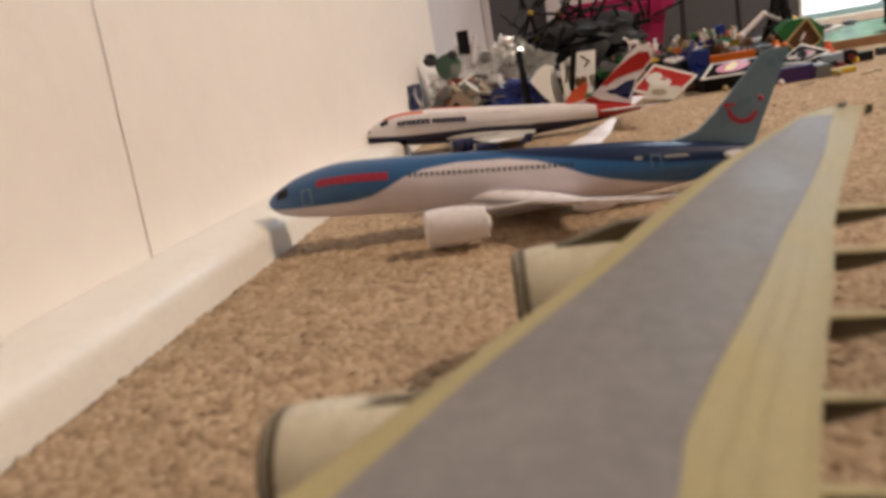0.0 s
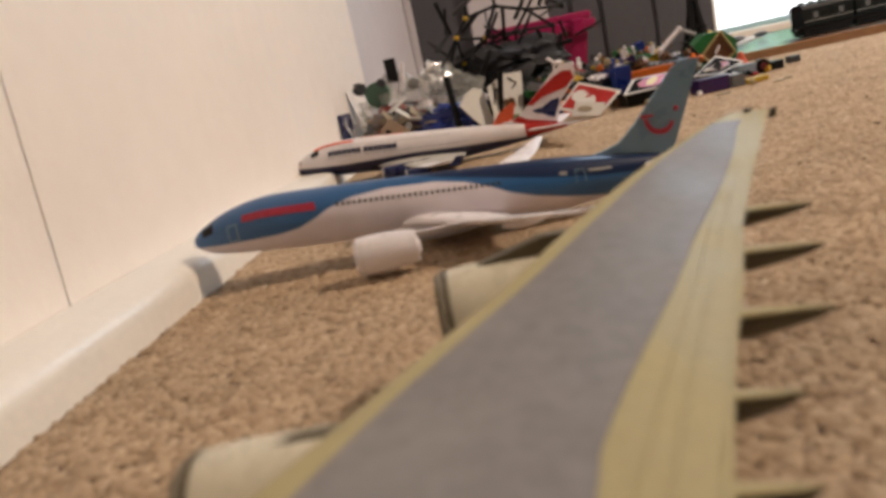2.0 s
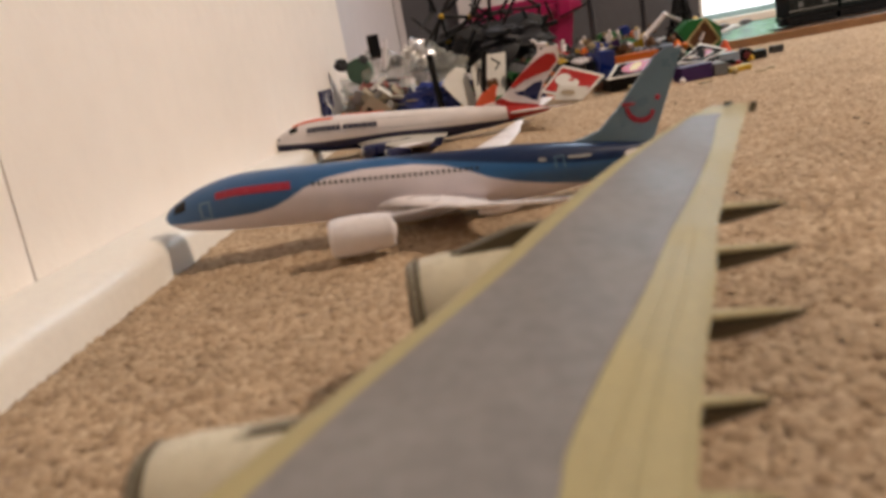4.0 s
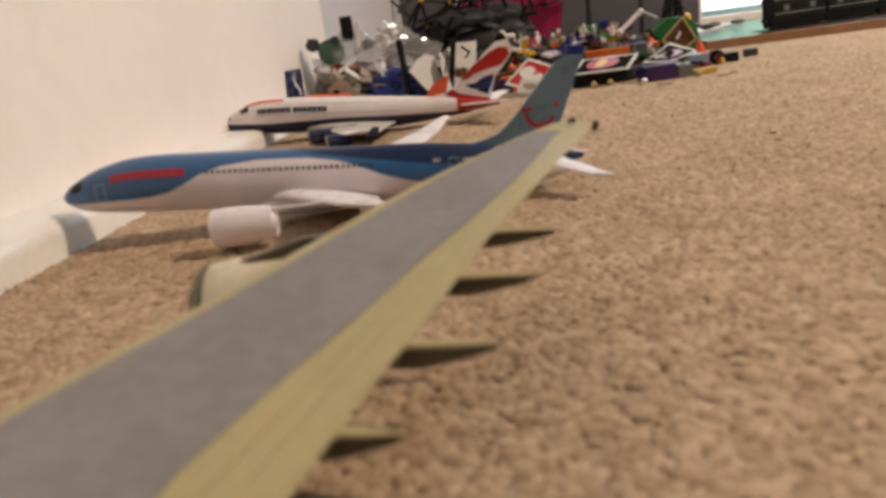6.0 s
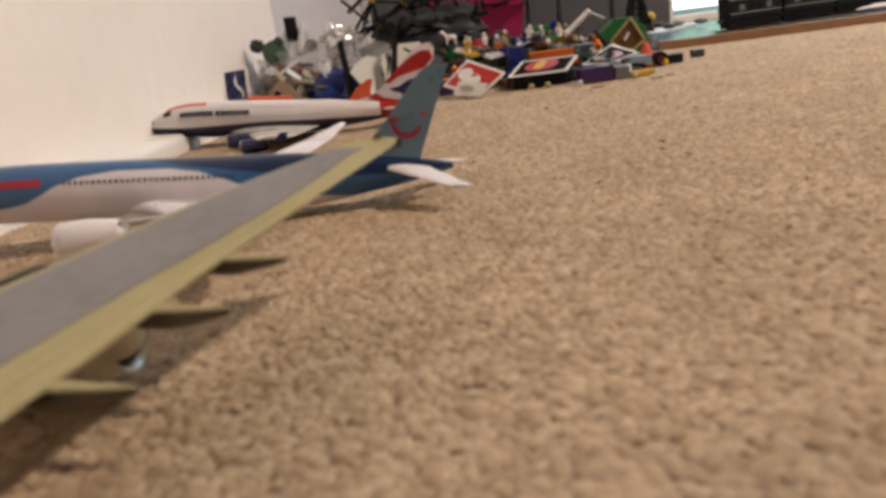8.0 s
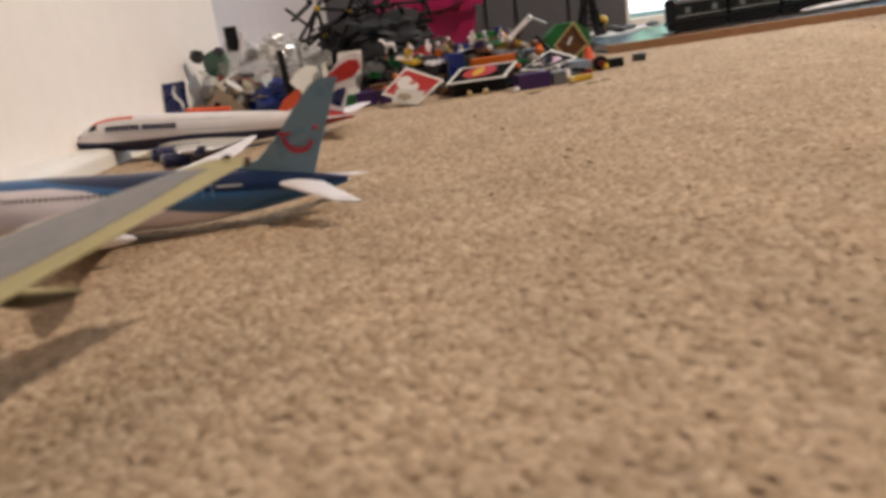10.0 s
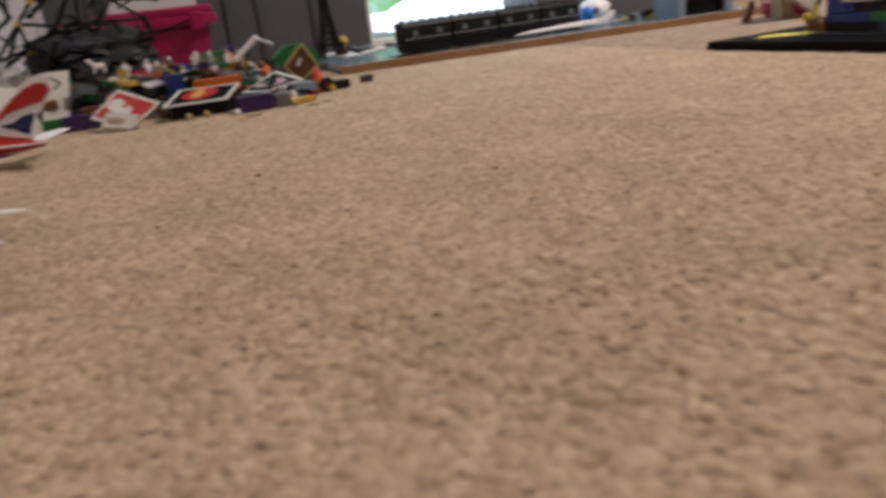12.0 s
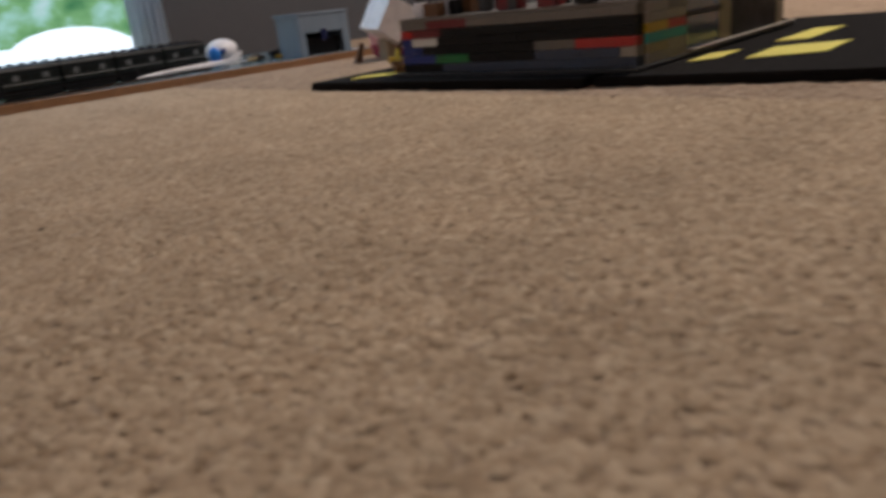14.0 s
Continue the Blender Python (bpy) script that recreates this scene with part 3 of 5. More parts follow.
def blue_twinjet():
    ob = thing("model_airliner", (0.0, 0.455, 0.0), "blue and white twin-engine model airliner with red tail smile", "model airplane")
    c0, m = 0.0290, -0.087
    ax = lambda x: c0 + m * x
    R = 0.0158
    axis = [(-0.066, ax(-0.066) - 0.0065), (-0.058, ax(-0.058) - 0.0055), (-0.045, ax(-0.045) - 0.003), (-0.025, ax(-0.025) - 0.0006), (0.0, ax(0)), (0.10, ax(0.10)), (0.14, ax(0.14) + 0.001), (0.18, ax(0.18) + 0.003), (0.205, ax(0.205) + 0.0045), (0.222, ax(0.222) + 0.0055)]
    hgt = [(-0.066, 0.0007), (-0.064, 0.0037), (-0.058, 0.0075), (-0.045, 0.0118), (-0.025, 0.015), (0.0, R), (0.10, R), (0.14, 0.0145), (0.18, 0.0095), (0.205, 0.0055), (0.222, 0.0015)]
    body = Body(-0.066, 0.222, axis, [(x, h * 0.96) for x, h in hgt], hgt, 0.456, 0.03)
    L = 0.288
    lower = [((x + 0.066) / L, v) for x, v in ((-0.066, -0.62), (-0.03, -0.42), (-0.015, -0.34), (-0.004, -0.2), (0.005, 0.05), (0.014, 0.36), (0.026, 0.6), (0.045, 0.74), (0.072, 0.74), (0.088, 0.62), (0.1, 0.4), (0.112, 0.08), (0.125, -0.14), (0.145, -0.36), (0.165, -0.52), (0.2, -0.5))]
    upper = [((x + 0.066) / L, v) for x, v in ((-0.066, 1.6), (0.045, 1.1), (0.075, 0.86), (0.1, 0.66), (0.13, 0.44), (0.16, 0.26), (0.19, 0.2), (0.222, 0.3))]
    paint = banded_paint("blue_swoosh_paint", -0.066, L, c0, m, R, lower, upper, ((0.74, 0.685, 0.73), (0.03, 0.115, 0.28), (0.007, 0.02, 0.068)))
    fus = part("fuselage", body.skin(), paint, ob, "blue over white gloss fuselage", smooth=True)
    # cabin windows, cockpit glazing, door outline and the red lettering as a bar
    for i in range(30):
        x = 0.018 + 0.003 * i
        a = 0.42
        part("cabin_window", body.patch(x, x + 0.0014, a, a + 0.13, 0.00025, 1, 1), DARK, fus)
    part("cockpit_window", body.patch(-0.0585, -0.0515, 0.35, 0.95, 0.0002, 4, 4), BLACK, fus)
    for x0, x1 in ((-0.0335, -0.028), (-0.0275, -0.0225), (-0.022, -0.017), (-0.0165, -0.009), (-0.0085, -0.0045), (-0.004, 0.0005), (0.001, 0.0065)):
        part("lettering_bar", body.patch(x0 - 0.0002, x1 + 0.0002, 0.38, 0.66, 0.0003, 4, 3), CRIMSON, fus)
    for x0, x1, a0, a1 in ((-0.0432, -0.0426, -0.3, 0.42), (-0.0378, -0.0372, -0.3, 0.42), (-0.0425, -0.0379, 0.37, 0.42), (-0.0425, -0.0379, -0.3, -0.25)):
        part("door_line", body.patch(x0, x1, a0, a1, 0.0002, 2, 6), LBLUE, fus)
    part("flag_mark", body.patch(0.139, 0.143, 0.44, 0.58, 0.0003, 2, 2), LGREY, fus)
    for x0, x1, a0, a1 in ((0.1475, 0.1480, 0.1, 0.6), (0.1525, 0.1530, 0.1, 0.6), (0.1481, 0.1524, 0.56, 0.6)):
        part("door_line", body.patch(x0, x1, a0, a1, 0.0003, 2, 5), LBLUE, fus)
    part("registration_bar", body.patch(0.155, 0.168, 0.44, 0.56, 0.0003, 3, 2), LGREY, fus)
    # wings: near side and far side
    for s, name in ((-1, "wing"), (1, "wing")):
        y = lambda d: 0.4585 + s * d
        secs = [((0.040, y(0.006), 0.0155), (0.108, y(0.006), 0.0095), 0.010), ((0.058, y(0.018), 0.0165), (0.108, y(0.02), 0.0105), 0.007), ((0.092, y(0.06), 0.019), (0.118, y(0.06), 0.0155), 0.0035), ((0.128, y(0.108), 0.0255), (0.143, y(0.108), 0.024), 0.0018), ((0.146, y(0.128), 0.031), (0.151, y(0.128), 0.0305), 0.0008)]
        wg = part(name, wing(secs), WHITE, ob, smooth=True)
        part("flap_fairing", ball((0.112, y(0.045), 0.0115), 0.003, 10, (4, 1, 0.9)), WHITE, wg, smooth=True)
        nacelle(ob, 0.0275, y(0.047), 0.0115, 0.0099, 0.031, WHITE, WHITE, 0.0185, (0.058, 0.082))
    belly = part("belly_fairing", ball((0.072, 0.4585, 0.0115), 0.014, 18, (2.9, 1.05, 0.62)), WHITE, ob, smooth=True)
    # tail
    fin = part("tail_fin", upright([(0.158, 0.0285), (0.1671, 0.0298), (0.1765, 0.0326), (0.1864, 0.0411), (0.1997, 0.0556), (0.2105, 0.0672), (0.2164, 0.0698), (0.2256, 0.0692), (0.2047, 0.0214), (0.18, 0.020)], 0.4650, 0.0042, 0.0016), LBLUE, ob, "pale blue tail fin")
    pts = []
    for i in range(19):
        f = i / 18
        a = math.pi * (1.0 + 0.93 * f)
        w = 0.00105 * (0.75 + 0.6 * math.sin(math.pi * f))
        cx, cz, r = 0.1995, 0.0425 - 0.002 * f, 0.0072
        pts.append((cx + (r + w) * math.cos(a), cz + (r + w) * math.sin(a), cx + (r - w) * math.cos(a), cz + (r - w) * math.sin(a)))
    rows = [[(a, 0.4620, b), (c, 0.4620, d), (c, 0.4640, d), (a, 0.4640, b)] for a, b, c, d in pts]
    part("tail_emblem", rings(rows), CRIMSON, fin, "red curved smile mark")
    part("emblem_hook", rings([[(x, y, z) for x, z in ((0.1903, 0.0430), (0.1965, 0.0434), (0.1970, 0.0443), (0.1900, 0.0451))] for y in (0.4620, 0.4640)]), CRIMSON, fin)
    part("emblem_dot", ball((0.2096, 0.4632, 0.0452), 0.0015, 12, (1, 0.8, 1)), CRIMSON, fin, smooth=True)
    for s in (-1, 1):
        y = lambda d: 0.4650 + s * d
        part("stabilizer", wing([((0.179, y(0.003), 0.0205), (0.2075, y(0.003), 0.0175), 0.0035), ((0.2195, y(0.036), 0.0112), (0.2315, y(0.036), 0.0098), 0.0012)]), WHITE, ob, smooth=True)
    part("tail_light", ball((0.2215, 0.4645, 0.0152), 0.0012, 8), WHITE, fus)


def white_four_engine():
    ob = thing("model_airliner", (0.05, 0.79, 0.0), "white and navy double-deck model airliner with striped tail", "model airplane")
    ax = lambda x: 0.0245 - 0.078 * x
    axis = [(-0.072, ax(-0.072) - 0.0075), (-0.06, ax(-0.06) - 0.0045), (-0.042, ax(-0.042) - 0.0012), (-0.02, ax(-0.02)), (0.08, ax(0.08)), (0.12, ax(0.12) + 0.0015), (0.17, ax(0.17) + 0.0035), (0.202, ax(0.202) + 0.005)]
    hgt = [(-0.072, 0.0008), (-0.070, 0.0052), (-0.06, 0.0106), (-0.042, 0.0152), (-0.02, 0.0172), (0.02, 0.0172), (0.08, 0.0158), (0.12, 0.0128), (0.17, 0.007), (0.202, 0.0016)]
    body = Body(-0.072, 0.202, axis, [(x, h * 0.88) for x, h in hgt], hgt, 0.801, -0.09)
    L = 0.274
    lower = [((x + 0.072) / L, v) for x, v in ((-0.072, -0.66), (-0.04, -0.56), (0.0, -0.42), (0.05, -0.42), (0.12, -0.35), (0.16, -0.9), (0.2, -1.5))]
    upper = [(0, 1.9), (1, 1.9)]
    paint = banded_paint("white_navy_paint", -0.072, L, 0.0245, -0.078, 0.0155, lower, upper, ((0.01, 0.012, 0.05), (0.74, 0.70, 0.71), (0.74, 0.70, 0.71)))
    fus = part("fuselage", body.skin(), paint, ob, "white fuselage with navy belly", smooth=True)
    part("cheat_ribbon", body.patch(-0.049, -0.008, 1.0, 1.22, 0.0004, 12, 3), CORAL, fus, "red ribbon stripe")
    part("cockpit_window", body.patch(-0.0525, -0.044, 0.55, 0.95, 0.0003, 4, 3), BLACK, fus)
    for k in range(14):
        x = -0.0345 + 0.0048 * k + (0.002 if k > 6 else 0.0)
        part("lettering_bar", body.patch(x, x + 0.0043, 0.27, 0.57, 0.0003, 3, 3), INK, fus)
    part("nose_mark", body.patch(-0.0665, -0.0645, 0.5, 0.8, 0.0003, 1, 2), DARK, fus)
    for row, (xa, n) in ((0.72, (-0.02, 34)), (0.12, (-0.036, 44))):
        for i in range(n):
            x = xa + 0.0032 * i
            part("cabin_window", body.patch(x, x + 0.0012, row, row + 0.06, 0.0002, 1, 1), GREY, fus)
    for s, drop in ((-1, 0.0), (1, 0.008)):
        y = lambda d: 0.794 + s * d
        secs = [((0.005, y(0.006), 0.0115), (0.098, y(0.006), 0.0085), 0.0065), ((0.03, y(0.03), 0.0118), (0.1, y(0.03), 0.0090), 0.0045), ((0.052, y(0.085), 0.0120 - drop * 0.3), (0.092, y(0.085), 0.011 - drop * 0.3), 0.0028)]
        tips = [secs[-1], ((0.062, y(0.112), 0.0140 - drop * 0.6), (0.092, y(0.112), 0.0132 - drop * 0.6), 0.0022), ((0.074, y(0.138), 0.0182 - drop), (0.092, y(0.138), 0.0176 - drop), 0.0016)]
        wg = part("wing", wing(secs), WINGGREY, ob, smooth=True)
        part("outer_panel", wing(tips), WHITE, wg, "white upswept outer wing", smooth=True)
        part("wingtip_fence", upright([(0.08, 0.0135 - drop), (0.091, 0.014 - drop), (0.094, 0.0205 - drop), (0.088, 0.021 - drop)], y(0.1385), 0.001, 0.0008), NAVY, wg)
        nacelle(ob, 0.018, y(0.05), 0.0078, 0.0068, 0.026, NAVY, LGREY, 0.014, (0.05, 0.066))
        nacelle(ob, 0.042, y(0.094), 0.0072, 0.0062, 0.022, NAVY, LGREY, 0.0125 - drop * 0.3, (0.066, 0.078))
        part("stabilizer", wing([((0.155, y(0.003) - 0.012, 0.016), (0.192, y(0.003) - 0.012, 0.014), 0.003), ((0.203, y(0.048) - 0.012, 0.0195), (0.217, y(0.048) - 0.012, 0.019), 0.001)]), WHITE, ob, smooth=True)
    out = [(0.140, 0.0275), (0.1512, 0.029), (0.1598, 0.0335), (0.1789, 0.0502), (0.1936, 0.0640), (0.2034, 0.0708), (0.2137, 0.0713), (0.2174, 0.0660), (0.2161, 0.0567), (0.2072, 0.0465), (0.1995, 0.0387), (0.1925, 0.018), (0.17, 0.0165)]
    fin = part("tail_fin", upright(out, 0.7805, 0.004, 0.0016), WHITE, ob, "white fin with red and navy ribbons")
    ribbons = ((RED, ((0.1668, 0.0398), (0.1819, 0.0528), (0.1958, 0.0615), (0.205, 0.0652), (0.2128, 0.0640), (0.2150, 0.0572), (0.2061, 0.0490), (0.1942, 0.0469), (0.1809, 0.0440), (0.1711, 0.0388))),
               (NAVY, ((0.1697, 0.0341), (0.1798, 0.0350), (0.1895, 0.0399), (0.1980, 0.0412), (0.1972, 0.0362), (0.1905, 0.0232), (0.1840, 0.0262), (0.1790, 0.0296), (0.1741, 0.0309))),
               (RED, ((0.1490, 0.0275), (0.1565, 0.0318), (0.1590, 0.0302), (0.1640, 0.0268), (0.1783, 0.0228), (0.1915, 0.0192), (0.1915, 0.0178), (0.1700, 0.0180))))
    for mtl, pts in ribbons:
        part("tail_ribbon", upright(pts, 0.7805, 0.0054, 0.0036), mtl, fin)
    part("tail_cone_band", body.patch(0.160, 0.2005, -0.55, 1.5, 0.0005, 10, 8), RED, fus, "red painted tail cone")
    # Coral piece beside the tail, built together with the airliner.
    part("coral_piece", upright([(0.1295, 0.0265), (0.1384, 0.038), (0.1515, 0.0452), (0.1555, 0.0440), (0.1502, 0.0275)], 0.783, 0.002, 0.001), CORAL, ob, "coral red plastic piece beside the tail")


def big_wing():
    """The large ivory wing with its grey panel, two engines and flap fairings, shaped to fit the opening camera view
    and scaled to rest on its engines.
    """
    ob = thing("model_airliner_wing", (0.11, 0.22, 0.0), "large ivory model airliner wing with grey panel and two engines", "model airplane")
    le = [(0.110, -0.0145), (0.1607, 0.0309), (0.187, 0.0542), (0.2057, 0.0703), (0.2288, 0.0897), (0.2582, 0.1126), (0.2958, 0.1438), (0.3319, 0.1814)]
    te = [(0.110, 0.101), (0.1492, 0.1155), (0.1733, 0.1256), (0.191, 0.1336), (0.213, 0.1443), (0.242, 0.1567), (0.2802, 0.1764), (0.3338, 0.2052)]
    zz = lambda y: 0.0265 + 0.144 * (y - 0.149)
    lex, tex = (lambda y: smooth_at(le, y)), (lambda y: smooth_at(te, y))
    thick = lambda y: 0.0092 - 0.031 * (y - 0.11)
    ys = [0.112 + (0.330 - 0.112) * i / 24 for i in range(25)]
    loops = [foil((lex(y), y, zz(y) - 0.001), (tex(y), y, zz(y) - 0.0018), thick(y), 12) for y in ys]
    tip = 0.336
    loops.append(foil((0.19, tip, zz(tip)), (0.2065, tip, zz(tip) - 0.0006), 0.0012, 12))
    wg = part("wing", rings(loops), CREAM, ob, "ivory plastic wing", smooth=True)

    def top(y, u, lift):
        h = thick(y) * (2.6 * math.sqrt(u) * (1 - u) + 0.06 * (1 - u)) * 0.62
        z = zz(y) - 0.001 - 0.0008 * u
        return (lex(y) + (tex(y) - lex(y)) * u, y, z + h + lift)
    lo = [(0.112, 0.22), (0.166, 0.175), (0.19, 0.15), (0.236, 0.18), (0.28, 0.2), (0.325, 0.2)]
    hi = [(0.112, 0.80), (0.153, 0.78), (0.163, 0.757), (0.18, 0.757), (0.23, 0.785), (0.264, 0.82), (0.30, 0.79), (0.325, 0.64)]
    rows = []
    for i in range(41):
        y = 0.114 + (0.3275 - 0.114) * i / 40
        a, b = smooth_at(lo, y), smooth_at(hi, y)
        us = [a + (b - a) * k / 14 for k in range(15)]
        rows.append([top(y, u, 0.0004) for u in us] + [top(y, u, -0.0006) for u in reversed(us)])
    part("grey_panel", rings(rows), PANEL, wg, "satin grey painted wing panel", smooth=True)
    # raised flap seams along the trailing edge
    for u in (0.84, 0.90, 0.985):
        rows = []
        for i in range(31):
            y = 0.115 + 0.17 * i / 30
            p, q = Vector(top(y, u - 0.004, 0.00025)), Vector(top(y, u + 0.004, 0.00025))
            rows.append([p, q, q - Vector((0, 0, 0.001)), p - Vector((0, 0, 0.001))])
        part("flap_seam", rings(rows), CREAM, wg)
    # slim flap fairings: a pale spine over a keel painted dark for shade, tapering to a point behind the trailing edge
    for y, back, deep in ((0.2535, 0.0165, 0.0042), (0.2295, 0.0185, 0.0048), (0.2015, 0.0185, 0.0053), (0.1755, 0.0115, 0.0054), (0.1535, 0.0125, 0.0054)):
        x0, x1, zt = tex(y) - 0.016, tex(y) + back, zz(y) - 0.0014
        spine, keel = [], []
        for k in range(13):
            f = k / 12
            x = x0 + (x1 - x0) * f
            g = math.sin(math.pi * min(0.5, 0.12 + f * 0.9)) * (1 - max(0, f - 0.5) / 0.5) ** 0.7 + 0.06
            w, d = 0.0019 * g, deep * g
            yk = y - 0.17 * (x - tex(y))
            z = zt - 0.0004 - 0.0016 * f
            spine.append([(x, yk + w * math.cos(a), z + 0.0007 * g * math.sin(a)) for a in (2 * math.pi * q / 10 for q in range(10))])
            keel.append([(x, yk + w * 0.92 * math.cos(a), z - 0.0004 - (d * 0.5) + d * 0.5 * math.sin(a)) for a in (2 * math.pi * q / 12 for q in range(12))])
        fr = part("flap_fairing", rings(spine), CREAM, wg, smooth=True)
        part("shaded_keel", rings(keel), UNDER, fr, "tapering keel painted dark for shade", smooth=True)
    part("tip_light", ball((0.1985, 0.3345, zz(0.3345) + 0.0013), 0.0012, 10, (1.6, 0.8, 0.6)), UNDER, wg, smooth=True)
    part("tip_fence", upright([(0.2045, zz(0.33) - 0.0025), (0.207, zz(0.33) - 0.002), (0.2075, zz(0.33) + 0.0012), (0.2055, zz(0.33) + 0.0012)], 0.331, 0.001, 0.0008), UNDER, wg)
    # Intake lips and pylons here wear the shade-coloured olive.
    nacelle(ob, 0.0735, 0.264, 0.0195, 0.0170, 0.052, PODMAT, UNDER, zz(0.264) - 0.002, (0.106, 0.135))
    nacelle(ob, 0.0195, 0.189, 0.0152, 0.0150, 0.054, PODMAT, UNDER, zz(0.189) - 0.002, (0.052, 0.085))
    ob.location.x -= 0.0025


blue_twinjet()
white_four_engine()
big_wing()

# ---- heap of toys ----
rnd = random.Random(11)
HEAP = {}


def heap_level(x0, x1, y0, y1):
    cells = [(i, j) for i in range(int(x0 // 0.006), int(x1 // 0.006) + 1) for j in range(int(y0 // 0.006), int(y1 // 0.006) + 1)]
    return cells, max((HEAP.get(c, 0.0) for c in cells), default=0.0)


def rest(size, x, y):
    """Height at which something of that footprint comes to rest, and the heap grows by its height."""
    sx, sy, sz = size
    cells, z = heap_level(x - sx / 2, x + sx / 2, y - sy / 2, y + sy / 2)
    for c in cells:
        HEAP[c] = z + sz * 0.92
    return z


# what lies against the wall lies on its plinth
for ci in range(-14, 4):
    for cj in range(158, 220):
        if ci * 0.006 < WALL_A + LEDGE + WALL_B * cj * 0.006:
            HEAP[(ci, cj)] = 0.0165

BRICK_MESHES = {}
BACK_BRICKS = []


def brick_mesh(nx, ny, h, material):
    key = (nx, ny, h, material.name)
    if key not in BRICK_MESHES:
        p = 0.008
        bm = box(-nx * p / 2, nx * p / 2, -ny * p / 2, ny * p / 2, 0, h, 0.0004)
        for i in range(nx):
            for j in range(ny):
                cx, cy = (i + 0.5 - nx / 2) * p, (j + 0.5 - ny / 2) * p
                rod((cx, cy, h - 0.0002), (cx, cy, h + 0.0018), 0.0024, n=8, bm=bm)
        BRICK_MESHES[key] = mesh_of("toy_brick", bm, material)
    return BRICK_MESHES[key]


COLOURS = ((BLACK, "black"), (DARK, "charcoal"), (BLACK, "black"), (BLACK, "black"), (DARK, "charcoal"), (BROWN, "brown"), (GREY, "grey"), (WHITE, "white"), (GREY, "grey"), (DARK, "charcoal"), (BLACK, "black"), (RED, "red"), (TAN, "tan"), (BROWN, "brown"), (BLUE, "blue"), (YELLOW, "yellow"), (LGREY, "light grey"), (GREEN, "green"), (PURPLE, "purple"))


def loose_brick(x, y, turn, nx, ny, h, colour, tip=(0, 0)):
    material, word = colour
    z = rest((nx * 0.008, ny * 0.008, h), x, y)
    m = pose(x, y, z + 0.0005, tip[0], tip[1], turn)
    if y > 1.115:
        BACK_BRICKS.append((brick_mesh(nx, ny, h, material), m))
        return None
    ob = new("toy_brick", brick_mesh(nx, ny, h, material))
    ob.matrix_world = m
    tagged(ob, word + " plastic building brick lying in the toy heap", "toy brick", "loose bricks in the heap")
    return ob


def heap_limit(x, y):
    """How high the heap of small toys may grow at a place."""
    if x < WALL_A + WALL_B * y + 0.016:
        return 0.0
    if x < 0.10:
        return 0.034
    if x < 0.24:
        return 0.045 if y > 1.04 else 0.012
    if 0.32 < x < 0.41 and y < 1.075:
        return 0.010
    if 0.425 < x and 0.985 < y < 1.13:
        return 0.010
    if x < 0.40:
        return 0.052 * min(1, max(0.18, (y - 0.955) / 0.09))
    return 0.028 * min(1, max(0.2, (y - 0.93) / 0.09))


for _ in range(760):
    x, y = rnd.uniform(-0.04, 0.515), rnd.uniform(0.945, 1.24)
    if x < 0.22 and y < 1.045 or x > 0.47 and y < 1.0 or x < 0.3 and y < 0.985:
        continue
    nx, ny = rnd.choice(((2, 2), (2, 3), (2, 4), (1, 4), (1, 2), (1, 3), (2, 6)))
    h = rnd.choice((0.0096, 0.0096, 0.0032, 0.0064))
    _, z = heap_level(x - nx * 0.004, x + nx * 0.004, y - ny * 0.004, y + ny * 0.004)
    if z + h > heap_limit(x, y):
        continue
    loose_brick(x, y, rnd.uniform(0, 180), nx, ny, h, rnd.choice(COLOURS), (rnd.uniform(-14, 14), rnd.uniform(-14, 14)))


def joined_bricks():
    """The bricks at the back of the heap, too small to pick apart, as one mesh."""
    verts, faces, slots, mats = [], [], [], []
    for me, m in BACK_BRICKS:
        base, material = len(verts), me.materials[0]
        if material not in mats:
            mats.append(material)
        verts += [tuple(m @ v.co) for v in me.vertices]
        faces += [[base + k for k in p.vertices] for p in me.polygons]
        slots += [mats.index(material)] * len(me.polygons)
    data = bpy.data.meshes.new("brick_rubble")
    data.from_pydata(verts, [], faces)
    for material in mats:
        data.materials.append(material)
    data.polygons.foreach_set("material_index", slots)
    tagged(new("brick_rubble", data), "dark mixed plastic building bricks heaped behind the loose ones", "toy bricks", "", "stuff")


def figure(x, y, body, head, turn=0.0, lie=0.0):
    """A little toy figure: legs, body, arms and head."""
    z = rest((0.012, 0.010, 0.028), x, y)
    ob = thing("toy_figure", (x, y, z), "small white and pale plastic toy figure in the heap", "toy", "toy figures in the heap")
    part("leg", box(x - 0.005, x - 0.0004, y - 0.003, y + 0.003, z, z + 0.010, 0.0005), body, ob)
    part("leg", box(x + 0.0004, x + 0.005, y - 0.003, y + 0.003, z, z + 0.010, 0.0005), body, ob)
    part("body", rings([[(x + sx * w, y + sy * 0.003, z + zz) for sx, sy in ((-1, -1), (1, -1), (1, 1), (-1, 1))] for w, zz in ((0.006, 0.010), (0.0045, 0.021))]), body, ob)
    part("arm", rod((x - 0.0055, y, z + 0.020), (x - 0.0085, y - 0.003, z + 0.012), 0.0016, n=7), body, ob)
    part("arm", rod((x + 0.0055, y, z + 0.020), (x + 0.0085, y - 0.003, z + 0.012), 0.0016, n=7), body, ob)
    part("head", ball((x, y, z + 0.0255), 0.0045, 10, (1, 1, 1.05)), head, ob, smooth=True)
    ob.rotation_euler = (radians(lie), radians(rnd.uniform(-25, 25)), radians(turn))
    ob.scale = (0.6, 0.6, 0.6)


